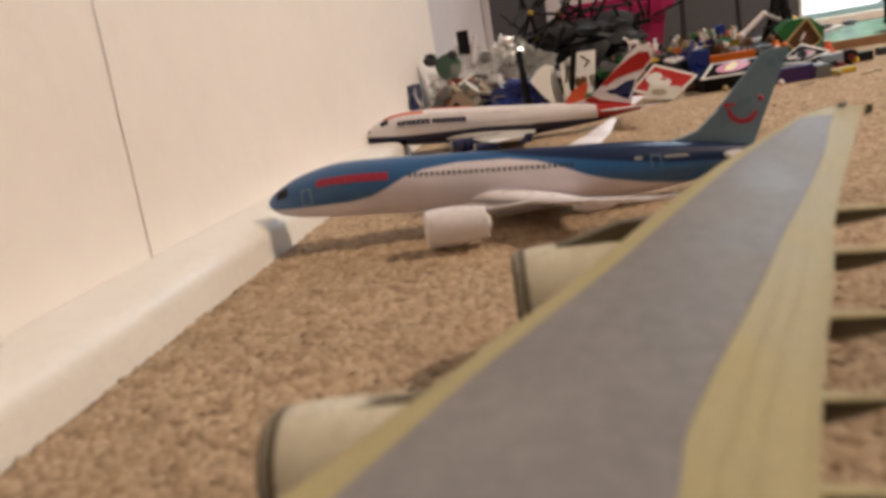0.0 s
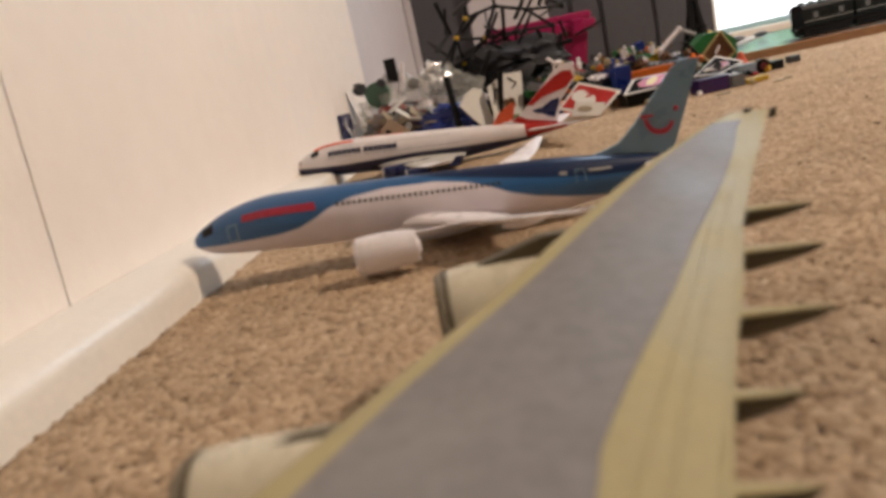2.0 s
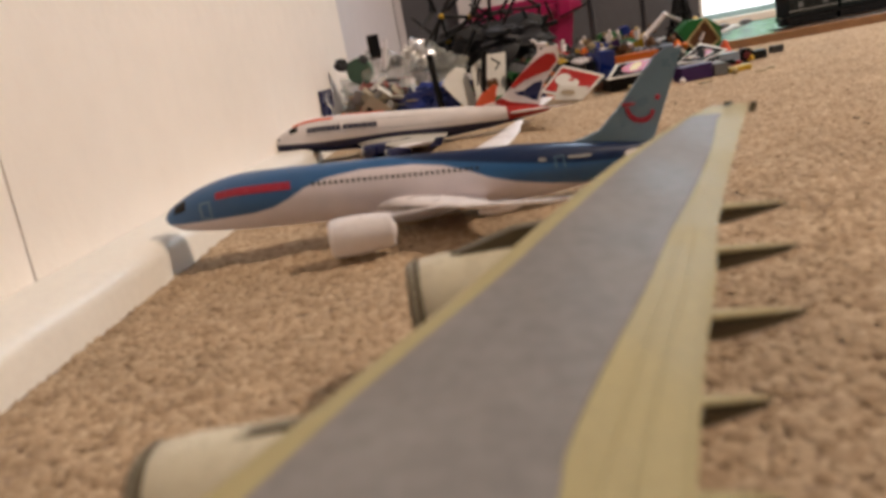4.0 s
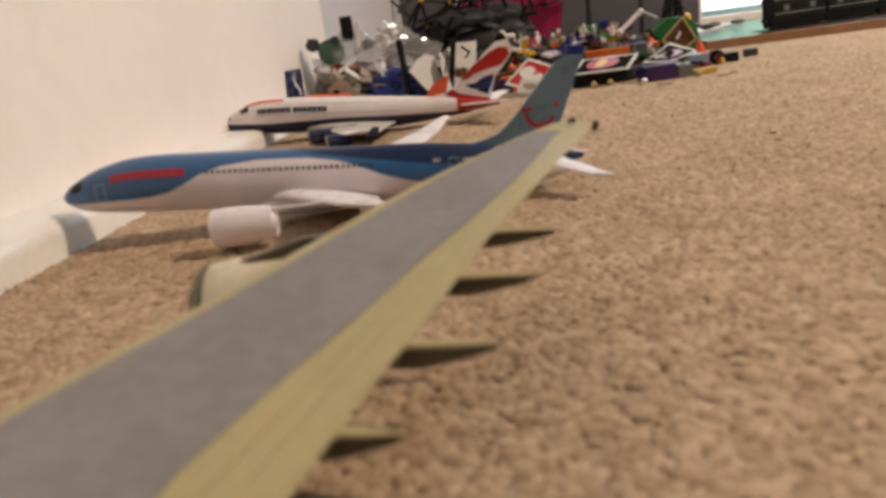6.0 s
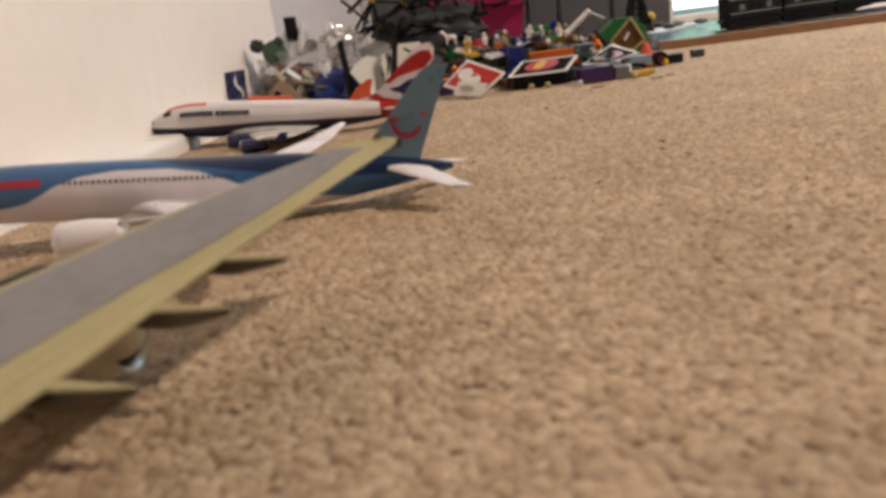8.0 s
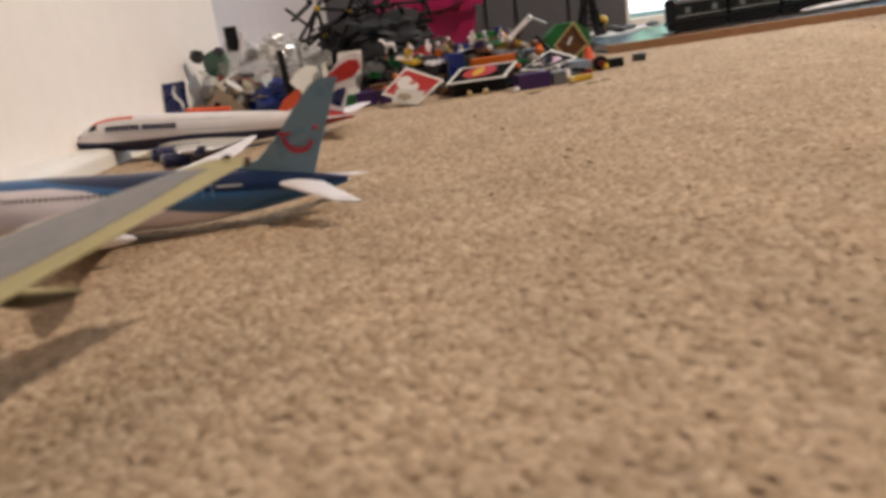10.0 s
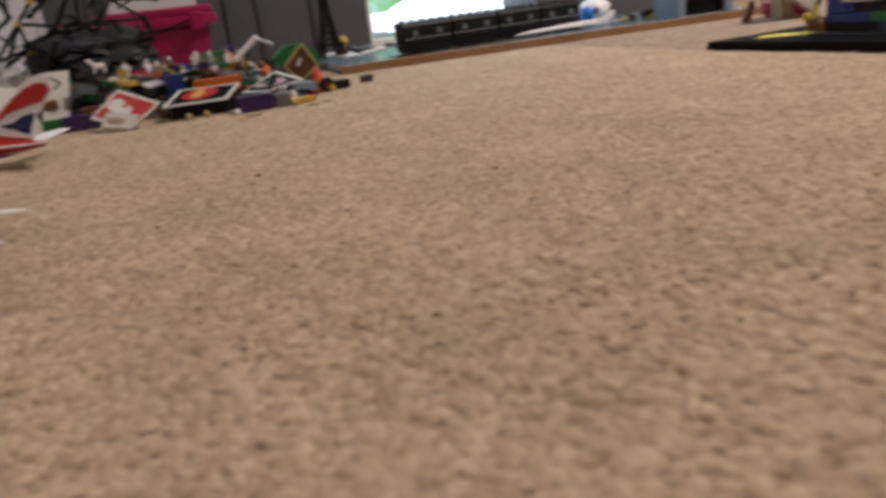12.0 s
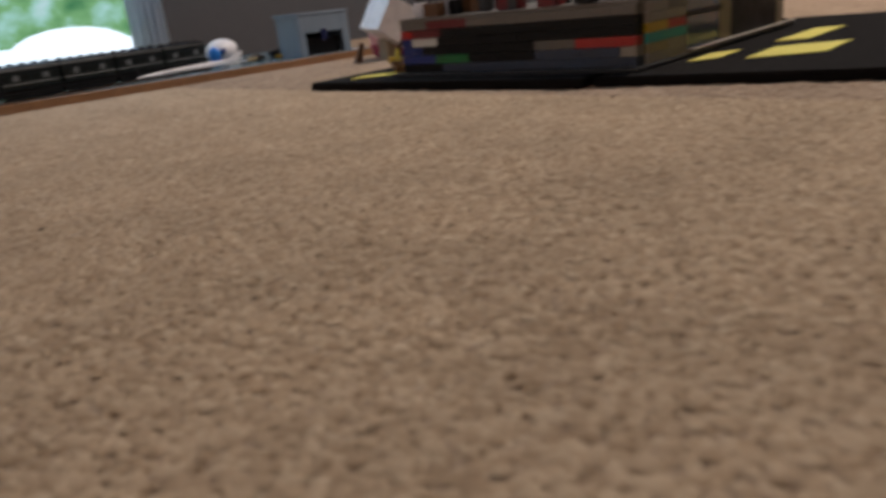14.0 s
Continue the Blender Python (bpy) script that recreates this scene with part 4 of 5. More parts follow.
for x, y, b, h in ((0.262, 1.09, WHITE, SKIN), (0.285, 1.11, WHITE, WHITE), (0.312, 1.10, SKIN, WHITE), (0.343, 1.09, WHITE, WHITE), (0.366, 1.12, LGREY, WHITE), (0.386, 1.1, WHITE, SKIN), (0.255, 1.03, YELLOW, WHITE), (0.298, 1.05, LGREY, WHITE), (0.41, 1.1, GREY, WHITE), (0.327, 1.06, WHITE, SKIN)):
    figure(x, y, b, h, rnd.uniform(-60, 60))


for _ in range(70):
    x, y = rnd.uniform(0.225, 0.45), rnd.uniform(1.0, 1.16)
    r = rnd.uniform(0.003, 0.007)
    z = rest((r * 2, r * 2, r * 1.4), x, y)
    if z > 0.058:
        continue
    bm = bmesh.new()
    bmesh.ops.create_icosphere(bm, subdivisions=2, radius=1)
    for v in bm.verts:
        v.co = Vector((x, y, z + r * 0.8)) + v.co * r * (1 + 0.7 * noise.noise(v.co * 1.6 + Vector((x * 300, y * 300, 0)))) * Vector((1.3, 0.9, 0.8)).length / 1.8
    single("toy_bit", bm, rnd.choice((WHITE, SKIN, BROWN, DARK, BLACK, TAN, LGREY, ORANGE)), "small odd-shaped toy part in the heap", "toy", "small parts in the heap")


def animal(x, y, z):
    ob = thing("toy_horse", (x, y, z), "small white plastic toy horse standing on the heap", "toy")
    part("body", ball((x, y, z + 0.014), 0.005, 12, (1.9, 0.9, 1)), WHITE, ob, smooth=True)
    for dx in (-0.0075, 0.0075):
        for dy in (-0.0028, 0.0028):
            part("leg", rod((x + dx, y + dy, z), (x + dx * 0.9, y + dy, z + 0.013), 0.0014, n=7), WHITE, ob)
    part("neck", rod((x - 0.008, y, z + 0.016), (x - 0.012, y, z + 0.024), 0.0028, 0.002, n=8), WHITE, ob)
    part("head", ball((x - 0.0145, y, z + 0.0245), 0.003, 10, (1.5, 0.8, 0.9)), WHITE, ob, smooth=True)
    ob.scale = (0.7, 0.7, 0.62)


animal(0.238, 1.0, rest((0.02, 0.012, 0.02), 0.238, 1.0) + 0.018)
single("toy_block", box(0.222, 0.255, 0.99, 1.012, 0.0, 0.0185, 0.001), ORANGE, "orange plastic block under the toy horse", "toy block")


def block(x0, x1, y0, y1, z0, z1, material, label, name="toy_block", category="toy block", turn=0.0, tilt=0.0, group=""):
    ob = single(name, box(x0, x1, y0, y1, z0, z1, 0.0008), material, label, category, group)
    ob.rotation_euler = (0, radians(tilt), radians(turn))
    return ob


block(0.335, 0.393, 1.035, 1.052, 0.018, 0.034, ORANGE, "long bright orange plastic block on the heap", turn=3)
block(0.336, 0.39, 1.03, 1.055, 0.0, 0.018, BROWN, "brown plastic block in the heap")
block(0.303, 0.323, 0.995, 1.02, 0.0, 0.046, BLUE, "dark blue plastic block standing in the heap", tilt=4)
block(0.187, 0.213, 0.985, 1.0, 0.0, 0.0165, PURPLE, "purple plastic block on the carpet", turn=4)
block(0.216, 0.234, 0.985, 1.0, 0.0, 0.0165, PURPLE, "purple plastic block on the carpet", turn=-3)
block(0.165, 0.186, 0.995, 1.01, 0.0, 0.015, GREEN, "dark green plastic block behind the purple blocks")
block(0.376, 0.413, 0.912, 0.935, 0.0, 0.0165, PURPLE, "purple plastic tray block at the heap's edge", turn=8)
block(0.302, 0.366, 0.945, 0.985, 0.0, 0.0148, BLACK, "black plastic base under a printed card", turn=3)
block(0.416, 0.432, 0.915, 0.935, 0.0, 0.014, GREY, "grey ribbed plastic block", turn=5)
block(0.445, 0.475, 0.985, 1.015, 0.0, 0.017, BLUEGREY, "dark grey-blue plastic block", turn=12)
block(0.434, 0.463, 0.921, 0.934, 0.0, 0.006, YELLOW, "yellow plastic plate on the carpet", turn=14)
block(0.506, 0.526, 1.02, 1.036, 0.0, 0.011, BLACK, "black plastic block on the carpet", turn=10)
block(0.553, 0.568, 1.062, 1.074, 0.0, 0.009, DARK, "small charcoal plastic piece alone on the carpet", turn=8)
block(0.205, 0.26, 1.01, 1.03, 0.012, 0.022, BROWN, "brown wooden strip in the heap", name="wooden_strip", category="wood piece", turn=6)
for x, y in ((0.372, 0.894), (0.341, 0.925), (0.436, 0.905), (0.322, 0.925)):
    single("bead", ball((x, y, 0.0034), 0.0036, 12), rnd.choice((WHITE, SKIN)), "small pale plastic bead on the carpet", "toy", "beads on the carpet", smooth=True)
wheel_red = thing("toy_roller", (0.495, 1.015, 0.0), "red toy wheel with black tyre on the carpet", "toy")
tyre = part("tyre", rod((0.495, 1.008, 0.0085), (0.495, 1.02, 0.0085), 0.009, n=20), BLACK, wheel_red)
part("rim", rod((0.495, 1.006, 0.0085), (0.495, 1.009, 0.0085), 0.0045, n=16), mat("deep_red_plastic", (0.12, 0.008, 0.015), 0.5, size=0.01), tyre)
for dx, dy, s in ((0.386, 0.862, 0.010), (0.452, 0.875, 0.008), (0.47, 0.89, 0.006)):
    single("toy_bit", ball((dx, dy, 0.0015), 0.002, 8, (s / 0.002, 1, 0.6)), TAN, "thin tan plastic bit on the carpet", "toy", "bits on the carpet")

# toy traffic cone
cone = thing("toy_cone", (0.495, 1.075, 0.0), "orange and white toy traffic cone", "toy cone")
part("cone", rings([[(0.495 + r * math.cos(a), 1.075 + r * math.sin(a), z) for a in (2 * math.pi * k / 20 for k in range(20))] for r, z in ((0.0135, 0.008), (0.0035, 0.034))]), CORAL, cone, smooth=True)
part("base", rings([[(0.495 + r * math.cos(a), 1.075 + r * math.sin(a), z) for a in (2 * math.pi * k / 20 for k in range(20))] for r, z in ((0.0165, 0.0), (0.0137, 0.0078))]), WHITE, cone, "white base ring", smooth=True)
cone.scale = (0.8, 0.8, 0.8)


def card(name, corners, field, marks, label):
    """A printed card: white board, a coloured field inside the white border, and printed marks."""
    c = [Vector(p) for p in corners]
    mid = sum(c, Vector()) / 4
    ob = thing(name, tuple(Vector((mid.x, mid.y, min(p.z for p in c)))), label, "card")
    board = part("board", slab(c, 0.0010), PAPER, ob)
    at = lambda u, v: c[0].lerp(c[1], u).lerp(c[3].lerp(c[2], u), v)
    n = (c[1] - c[0]).cross(c[3] - c[0]).normalized()
    n = n if n.z > 0 else -n
    if field:
        part("printed_field", slab([at(u, v) + n * 0.0006 for u, v in ((0.06, 0.09), (0.94, 0.09), (0.94, 0.91), (0.06, 0.91))], 0.0006), field, board)
    for material, u, v, ru, rv in marks:
        pts = [at(u + ru * math.cos(a), v + rv * math.sin(a)) for a in (2 * math.pi * k / 18 for k in range(18))]
        part("printed_mark", rings([[p + n * 0.0014 for p in pts], [p + n * 0.0002 for p in pts]]), material, board)
    return ob


card("printed_card", ((0.296, 0.931, 0.0160), (0.366, 0.938, 0.0150), (0.386, 0.967, 0.029), (0.317, 0.960, 0.030)), FOAM, ((RED, 0.45, 0.55, 0.28, 0.36), (YELLOW, 0.42, 0.56, 0.09, 0.3)), "black card with red oval and white border")
card("printed_card", ((0.384, 0.945, 0.0185), (0.412, 0.938, 0.0165), (0.462, 0.985, 0.0215), (0.432, 0.995, 0.0345)), FOAM, ((BROWN, 0.55, 0.5, 0.3, 0.3), (CRIMSON, 0.6, 0.55, 0.16, 0.2), (BEIGE, 0.3, 0.3, 0.14, 0.1)), "dark card with red print and white border")
card("printed_card", ((0.221, 0.947, 0.0145), (0.262, 0.915, 0.001), (0.296, 0.935, 0.022), (0.254, 0.968, 0.040)), RED, ((PAPER, 0.45, 0.45, 0.22, 0.2), (PAPER, 0.25, 0.55, 0.16, 0.2), (RED, 0.42, 0.62, 0.1, 0.1), (PAPER, 0.62, 0.3, 0.2, 0.12)), "red and white printed card, bent, on the heap")
card("printed_card", ((0.232, 0.925, 0.006), (0.262, 0.912, 0.001), (0.272, 0.918, 0.014), (0.24, 0.932, 0.02)), None, ((BEIGE, 0.4, 0.5, 0.25, 0.2),), "small white card leaning on the red card")

# round green toy with framed square front
hut = thing("toy_hut", (0.48, 1.12, 0.0), "green octagonal toy with tan framed square front", "toy")
oct8 = [(0.479 + 0.0335 * math.cos(a), 0.0335 + 0.0275 * math.sin(a)) for a in (math.pi / 8 + math.pi * k / 4 for k in range(8))]
part("back_shell", rings([[(x, y, z) for x, z in oct8] for y in (1.122, 1.15)]), GREEN, hut)
dia = ((0.459, 0.031), (0.479, 0.0085), (0.505, 0.0275), (0.487, 0.0585))
part("front_panel", rings([[(x, y, z) for x, z in dia] for y in (1.118, 1.123)]), BROWN, hut)
for (xa, za), (xb, zb) in zip(dia, dia[1:] + dia[:1]):
    part("frame_bar", rod((xa, 1.117, za), (xb, 1.117, zb), 0.0016, n=8), SKIN, hut)
part("handle", rod((0.477, 1.115, 0.03), (0.483, 1.115, 0.04), 0.002, n=8), WHITE, hut)
part("foot", box(0.462, 0.498, 1.12, 1.148, 0.0, 0.012, 0.001), GREEN, hut)

# white jointed stick toy and grey frame beside it
bone = thing("toy_digger_arm", (0.41, 1.1, 0.0), "white jointed toy arm rising from grey base", "toy")
part("base", box(0.408, 0.446, 1.08, 1.105, 0.0, 0.034, 0.002), BLUEGREY, bone)
part("strut", rod((0.428, 1.078, 0.05), (0.452, 1.078, 0.018), 0.003, n=8), BLACK, bone)
part("arm", rod((0.396, 1.098, 0.050), (0.425, 1.1, 0.073), 0.0036, n=9), WHITE, bone)
part("elbow", ball((0.396, 1.098, 0.050), 0.0048, 10), WHITE, bone, smooth=True)
part("knuckle", ball((0.4255, 1.1, 0.0735), 0.0042, 10), WHITE, bone, smooth=True)
part("post", rod((0.398, 1.097, 0.0), (0.396, 1.098, 0.05), 0.003, n=9), WHITE, bone)
part("forearm", rod((0.4255, 1.1, 0.0735), (0.447, 1.1, 0.062), 0.0026, n=8), LGREY, bone)
block(0.352, 0.395, 1.185, 1.2, 0.052, 0.061, GREEN, "green plastic slope piece on the heap", turn=4)
block(0.39, 0.402, 1.185, 1.2, 0.051, 0.066, BLUE, "blue plastic slope piece on the heap", turn=4, tilt=-14)
block(0.345, 0.402, 1.18, 1.205, 0.0, 0.052, TAN, "tan plastic box in the heap")
plank = single("wooden_strip", box(0.262, 0.345, 1.04, 1.052, 0.036, 0.042, 0.001), BLACK, "black plastic strip across the heap", "plastic strip")
plank.rotation_euler = (0, radians(-7), radians(6))

# ---- crumpled bag, cards and poles by the wall ----
def crumple(cx, cy, cz, rx, ry, rz, amount, seed, n=30, floor=0.0):
    bm = bmesh.new()
    bmesh.ops.create_icosphere(bm, subdivisions=4, radius=1)
    off = Vector((seed * 3.1, seed * 1.7, seed * 0.9))
    for v in bm.verts:
        d = v.co.normalized()
        f = 1 + amount * (noise.noise(d * 2.2 + off) + 0.6 * abs(noise.noise(d * 5.5 + off)) + 0.35 * abs(noise.noise(d * 12 + off)) - 0.3)
        v.co = Vector((cx + d.x * rx * f, cy + d.y * ry * f, max(floor, cz + d.z * rz * f)))
    return bm


bag = thing("plastic_bag", (0.03, 1.11, 0.0), "crumpled clear plastic bag full of small toys", "bag")
part("film", crumple(0.043, 1.11, 0.035, 0.070, 0.055, 0.052, 0.5, 2), FILM, bag)
part("foil_gather", crumple(0.084, 1.095, 0.083, 0.016, 0.013, 0.017, 1.0, 5, floor=0.05), SILVER, bag, "bright crumpled foil gather")
part("fold", crumple(0.105, 1.12, 0.05, 0.035, 0.03, 0.032, 0.7, 7), FILM, bag)
single("toy_disc", rod((0.003, 1.085, 0.072), (0.005, 1.092, 0.0735), 0.018, n=24), mat("dull_green_plastic", (0.07, 0.15, 0.1), 0.5, size=0.01), "dull green plastic disc inside the clear bag", "toy")
single("paper_scrap", crumple(0.02, 1.058, 0.022, 0.045, 0.014, 0.018, 0.6, 21), BEIGE, "crumpled beige paper lying against the clear bag", "paper")
for i in range(34):
    x, y = rnd.uniform(-0.035, 0.1), rnd.uniform(1.03, 1.07)
    w, d = rnd.uniform(0.012, 0.03), rnd.uniform(0.006, 0.014)
    z = 0.008 + 0.055 * i / 34 * (1 - abs(x - 0.04) / 0.12)
    sc = single("paper_scrap", box(x - w / 2, x + w / 2, y - d / 2, y + d / 2, z, z + 0.0012), rnd.choice((PAPER, BEIGE, GREY, DARK, TAN, LGREY, PAPER)), "small torn scrap of card in the heap", "paper", "scraps in the heap")
    sc.rotation_euler = [rnd.uniform(-1.1, 1.1) for _ in range(3)]
single("toy_block", box(0.020, 0.036, 1.095, 1.105, 0.085, 0.117, 0.001), BLACK, "black plastic block standing on the bag", "toy block")
single("toy_bone", rod((0.036, 1.09, 0.068), (0.045, 1.09, 0.108), 0.0045, 0.003, n=10), WHITE, "cream plastic stick standing on the bag", "toy")
for x, y, z, r in ((-0.02, 1.09, 0.085, 0.008), (-0.008, 1.1, 0.08, 0.007), (0.012, 1.08, 0.088, 0.006), (0.055, 1.08, 0.078, 0.007)):
    single("bag_filling", crumple(x, y, z, r, r, r, 0.6, x * 90 + 4), rnd.choice((DARK, GREY, DARK)), "small dark toy lying on the clear bag", "toy", "toys on the bag")
for i in range(26):
    x, y = rnd.uniform(-0.012, 0.09), rnd.uniform(1.075, 1.14)
    if heap_level(x - 0.012, x + 0.012, y - 0.016, y + 0.016)[1] > 0.05:
        continue
    loose_brick(x, y, rnd.uniform(0, 180), 2, rnd.choice((2, 3, 4)), 0.0096, rnd.choice(COLOURS[6:13]), (rnd.uniform(-20, 20), rnd.uniform(-20, 20)))
carton = thing("carton", on_wall(1.03, 0.003, 0.017), "flat navy carton with white curl leaning on the wall", "carton")
part("body", rings([[on_wall(u, v + 0.05 * (0.06 - z), z) for u, z in ((1.0, 0.0168), (1.06, 0.0168), (1.073, 0.0585), (1.011, 0.0595))] for v in (0.0006, 0.0042)]), NAVY, carton)
curl = []
for k in range(17):
    f = k / 16
    u = 1.034 + 0.011 * math.sin(2 * math.pi * (f * 0.85 + 0.1)) + 0.008 * f
    z = 0.022 + 0.033 * f
    w = 0.0042 * (0.35 + math.sin(math.pi * f))
    curl.append([on_wall(u - w, v + 0.05 * (0.06 - z), z) for v in (0.0038, 0.0047)] + [on_wall(u + w, v + 0.05 * (0.06 - z), z) for v in (0.0047, 0.0038)])
part("printed_band", rings(curl), PAPER, carton, "white printed curl")
tri = thing("folded_card", (0.02, 1.022, 0.0), "folded beige card with black square", "card")
part("leaf", rings([[(x, y, z) for x, z in ((-0.012, 0.0), (0.05, 0.0), (0.041, 0.02), (0.017, 0.043), (0.002, 0.03))] for y in (1.0205, 1.022)]), BEIGE, tri)
part("black_square", box(0.0075, 0.0145, 1.019, 1.0207, 0.021, 0.028, 0.0002, turn=pose(0, 0, 0, 0, 35, 0)), BLACK, tri)
single("coral_strip", rod((-0.024, 1.006, 0.0215), (0.030, 1.006, 0.0185), 0.006, 0.004, n=12), CORAL, "coral red plastic strip on the carpet", "toy")
single("blue_bag", crumple(0.092, 1.045, 0.018, 0.04, 0.02, 0.025, 0.45, 9), BLUE, "crumpled dark blue plastic bag", "bag", smooth=True)
pole = single("black_pole", rod((0.104, 1.026, 0.0), (0.099, 1.03, 0.079), 0.0048, 0.0042, n=12), BLACK, "black plastic pole standing in the heap", "pole")
sheet = thing("torn_card", (0.128, 1.012, 0.0), "torn white card standing in the heap", "card")
part("leaf", rings([[(x, y, z) for x, z in ((0.112, 0.038), (0.122, 0.022), (0.138, 0.0), (0.15, 0.0), (0.147, 0.05), (0.136, 0.054), (0.124, 0.049))] for y in (1.011, 1.0122)]), PAPER, sheet)
sheet.rotation_euler, sheet.scale = (radians(-10), 0, radians(38)), (1.25, 1, 1.08)
sheet2 = thing("torn_card", (0.175, 1.03, 0.0), "torn white card with black scribble in the heap", "card")
part("leaf", rings([[(x, y, z) for x, z in ((0.15, 0.0), (0.185, 0.0), (0.196, 0.028), (0.204, 0.0625), (0.178, 0.0635), (0.153, 0.053))] for y in (1.03, 1.0313)]), PAPER, sheet2)
for x0, z0, x1, z1 in ((0.155, 0.03, 0.162, 0.05), (0.162, 0.05, 0.168, 0.034), (0.182, 0.058, 0.192, 0.05), (0.192, 0.05, 0.184, 0.044)):
    part("scribble_bar", rod((x0, 1.0292, z0), (x1, 1.0292, z1), 0.0009, n=6), BLACK, sheet2)
sheet2.rotation_euler, sheet2.scale = (radians(-8), 0, radians(34)), (1.2, 1, 1.05)
single("black_strip", box(0.159, 0.166, 1.022, 1.027, 0.0, 0.072, 0.0008, turn=pose(0, 0, 0, 0, 9, 0)), BLACK, "thin black plastic strip before the torn card", "plastic strip")

# dark nylon bag and the black rod construction above it
sack = thing("nylon_bag", (0.205, 1.245, 0.0), "slumped charcoal nylon bag behind the toys", "bag")
part("body", crumple(0.205, 1.245, 0.05, 0.095, 0.055, 0.06, 0.5, 3), CLOTH, sack, smooth=True)
part("flap", crumple(0.225, 1.215, 0.075, 0.06, 0.03, 0.024, 0.5, 14, floor=0.05), mat("dark_grey_nylon", (0.013, 0.0135, 0.02), 0.6, size=0.01, bump=0.3), sack, "dark grey folded flap", smooth=True)
for x0, x1 in ((0.14, 0.175), (0.25, 0.285)):
    part("strap", rod((x0, 1.2, 0.04), (x1, 1.205, 0.1), 0.004, 0.0035, n=8), BLACK, sack)
frame_toy = thing("rod_construction", (0.17, 1.27, 0.0), "black rod construction toy with yellow joints", "toy")
joints = {"a": (0.095, 1.215, 0.082), "b": (0.13, 1.24, 0.128), "c": (0.15, 1.25, 0.155), "d": (0.175, 1.26, 0.12), "e": (0.20, 1.27, 0.165), "f": (0.225, 1.27, 0.12), "g": (0.25, 1.28, 0.15), "h": (0.29, 1.3, 0.118), "i": (0.27, 1.29, 0.175), "j": (0.20, 1.27, 0.215), "k": (0.16, 1.25, 0.20), "l": (0.105, 1.225, 0.075), "m": (0.31, 1.3, 0.145), "n": (0.135, 1.245, 0.09)}
for p, q in ("ab", "bc", "ld", "bd", "ce", "de", "df", "eg", "fg", "gh", "gi", "ej", "ck", "kj", "ij", "fh", "gm", "lb", "nd", "nb", "af", "im"):
    part("rod", rod(joints[p], joints[q], 0.0026, n=7), BLACK, frame_toy)
for i in range(46):
    x = rnd.uniform(0.115, 0.31)
    p = Vector((x, rnd.uniform(1.2, 1.3), rnd.uniform(0.075, 0.1) + 0.1 * rnd.random() ** 2))
    d = Vector((rnd.uniform(-0.6, 1), rnd.uniform(-0.3, 0.3), rnd.uniform(-0.3, 1))).normalized() * rnd.uniform(0.025, 0.06)
    part("rod", rod(p, p + d, rnd.choice((0.0016, 0.0024, 0.0034)), n=6), rnd.choice((BLACK, BLACK, DARK)), frame_toy)
for i, k in enumerate(joints):
    part("joint", ball(joints[k], 0.0048, 10), YELLOW if k in "bdnc" else BLACK, frame_toy, smooth=True)
for p in ("a", "d", "f", "h", "n"):
    x, y, z = joints[p]
    part("leg", rod((x, y, 0.0), joints[p], 0.0024, n=7), BLACK, frame_toy)

# magenta storage box
pink = thing("storage_box", (0.32, 1.6, 0.0), "magenta plastic storage box with rimmed lid", "storage box")
loop = lambda x0, x1, y0, y1, z: [(x0, y0, z), (x1, y0, z), (x1, y1, z), (x0, y1, z)]
tub = rings([loop(0.222, 0.378, 1.535, 1.68, 0.0), loop(0.21, 0.394, 1.523, 1.692, 0.105)])
bmesh.ops.bevel(tub, geom=tub.edges[:], offset=0.006, segments=3, affect="EDGES")
part("tub", tub, PINK, pink, smooth=True)
part("rim", box(0.198, 0.407, 1.512, 1.704, 0.103, 0.122, 0.005), PINK, pink, smooth=True)
part("lid", box(0.203, 0.402, 1.517, 1.699, 0.122, 0.137, 0.006), PINK, pink, smooth=True)
for x in (0.214, 0.372):
    part("clip", box(x - 0.012, x + 0.012, 1.505, 1.516, 0.095, 0.125, 0.003), PINK, pink)

# ---- layout board by the window ----
board = thing("layout_board", (0.99, 1.5, 0.0), "glossy grey-blue layout board with pine edge on the carpet", "board")
part("sheet", box(0.572, 1.42, 1.262, 1.74, -0.004, 0.0115, 0.0005), BOARD, board)
part("pine_edge", box(0.566, 1.425, 1.250, 1.2615, -0.004, 0.0125, 0.001), WOOD, board, "varnished pine front edge")

tower = thing("tower_souvenir", (0.617, 1.585, 0.0115), "dark bronze lattice tower souvenir", "souvenir")
tz = 0.0115
for sx in (-1, 1):
    for sy in (-1, 1):
        rows = []
        for h, w, t in ((0.0, 0.026, 0.0065), (0.02, 0.019, 0.0055), (0.045, 0.0125, 0.0048), (0.08, 0.0075, 0.004), (0.13, 0.004, 0.003), (0.19, 0.0018, 0.0017)):
            cx, cy = 0.617 + sx * w * 0.85, 1.585 + sy * w * 0.85
            rows.append([(cx - t, cy - t, tz + h), (cx + t, cy - t, tz + h), (cx + t, cy + t, tz + h), (cx - t, cy + t, tz + h)])
        part("leg", rings(rows), BLACK, tower)
for h, w in ((0.022, 0.0255), (0.047, 0.0175), (0.15, 0.0055)):
    part("deck", box(0.617 - w, 0.617 + w, 1.585 - w, 1.585 + w, tz + h, tz + h + 0.004, 0.0006), BLACK, tower)
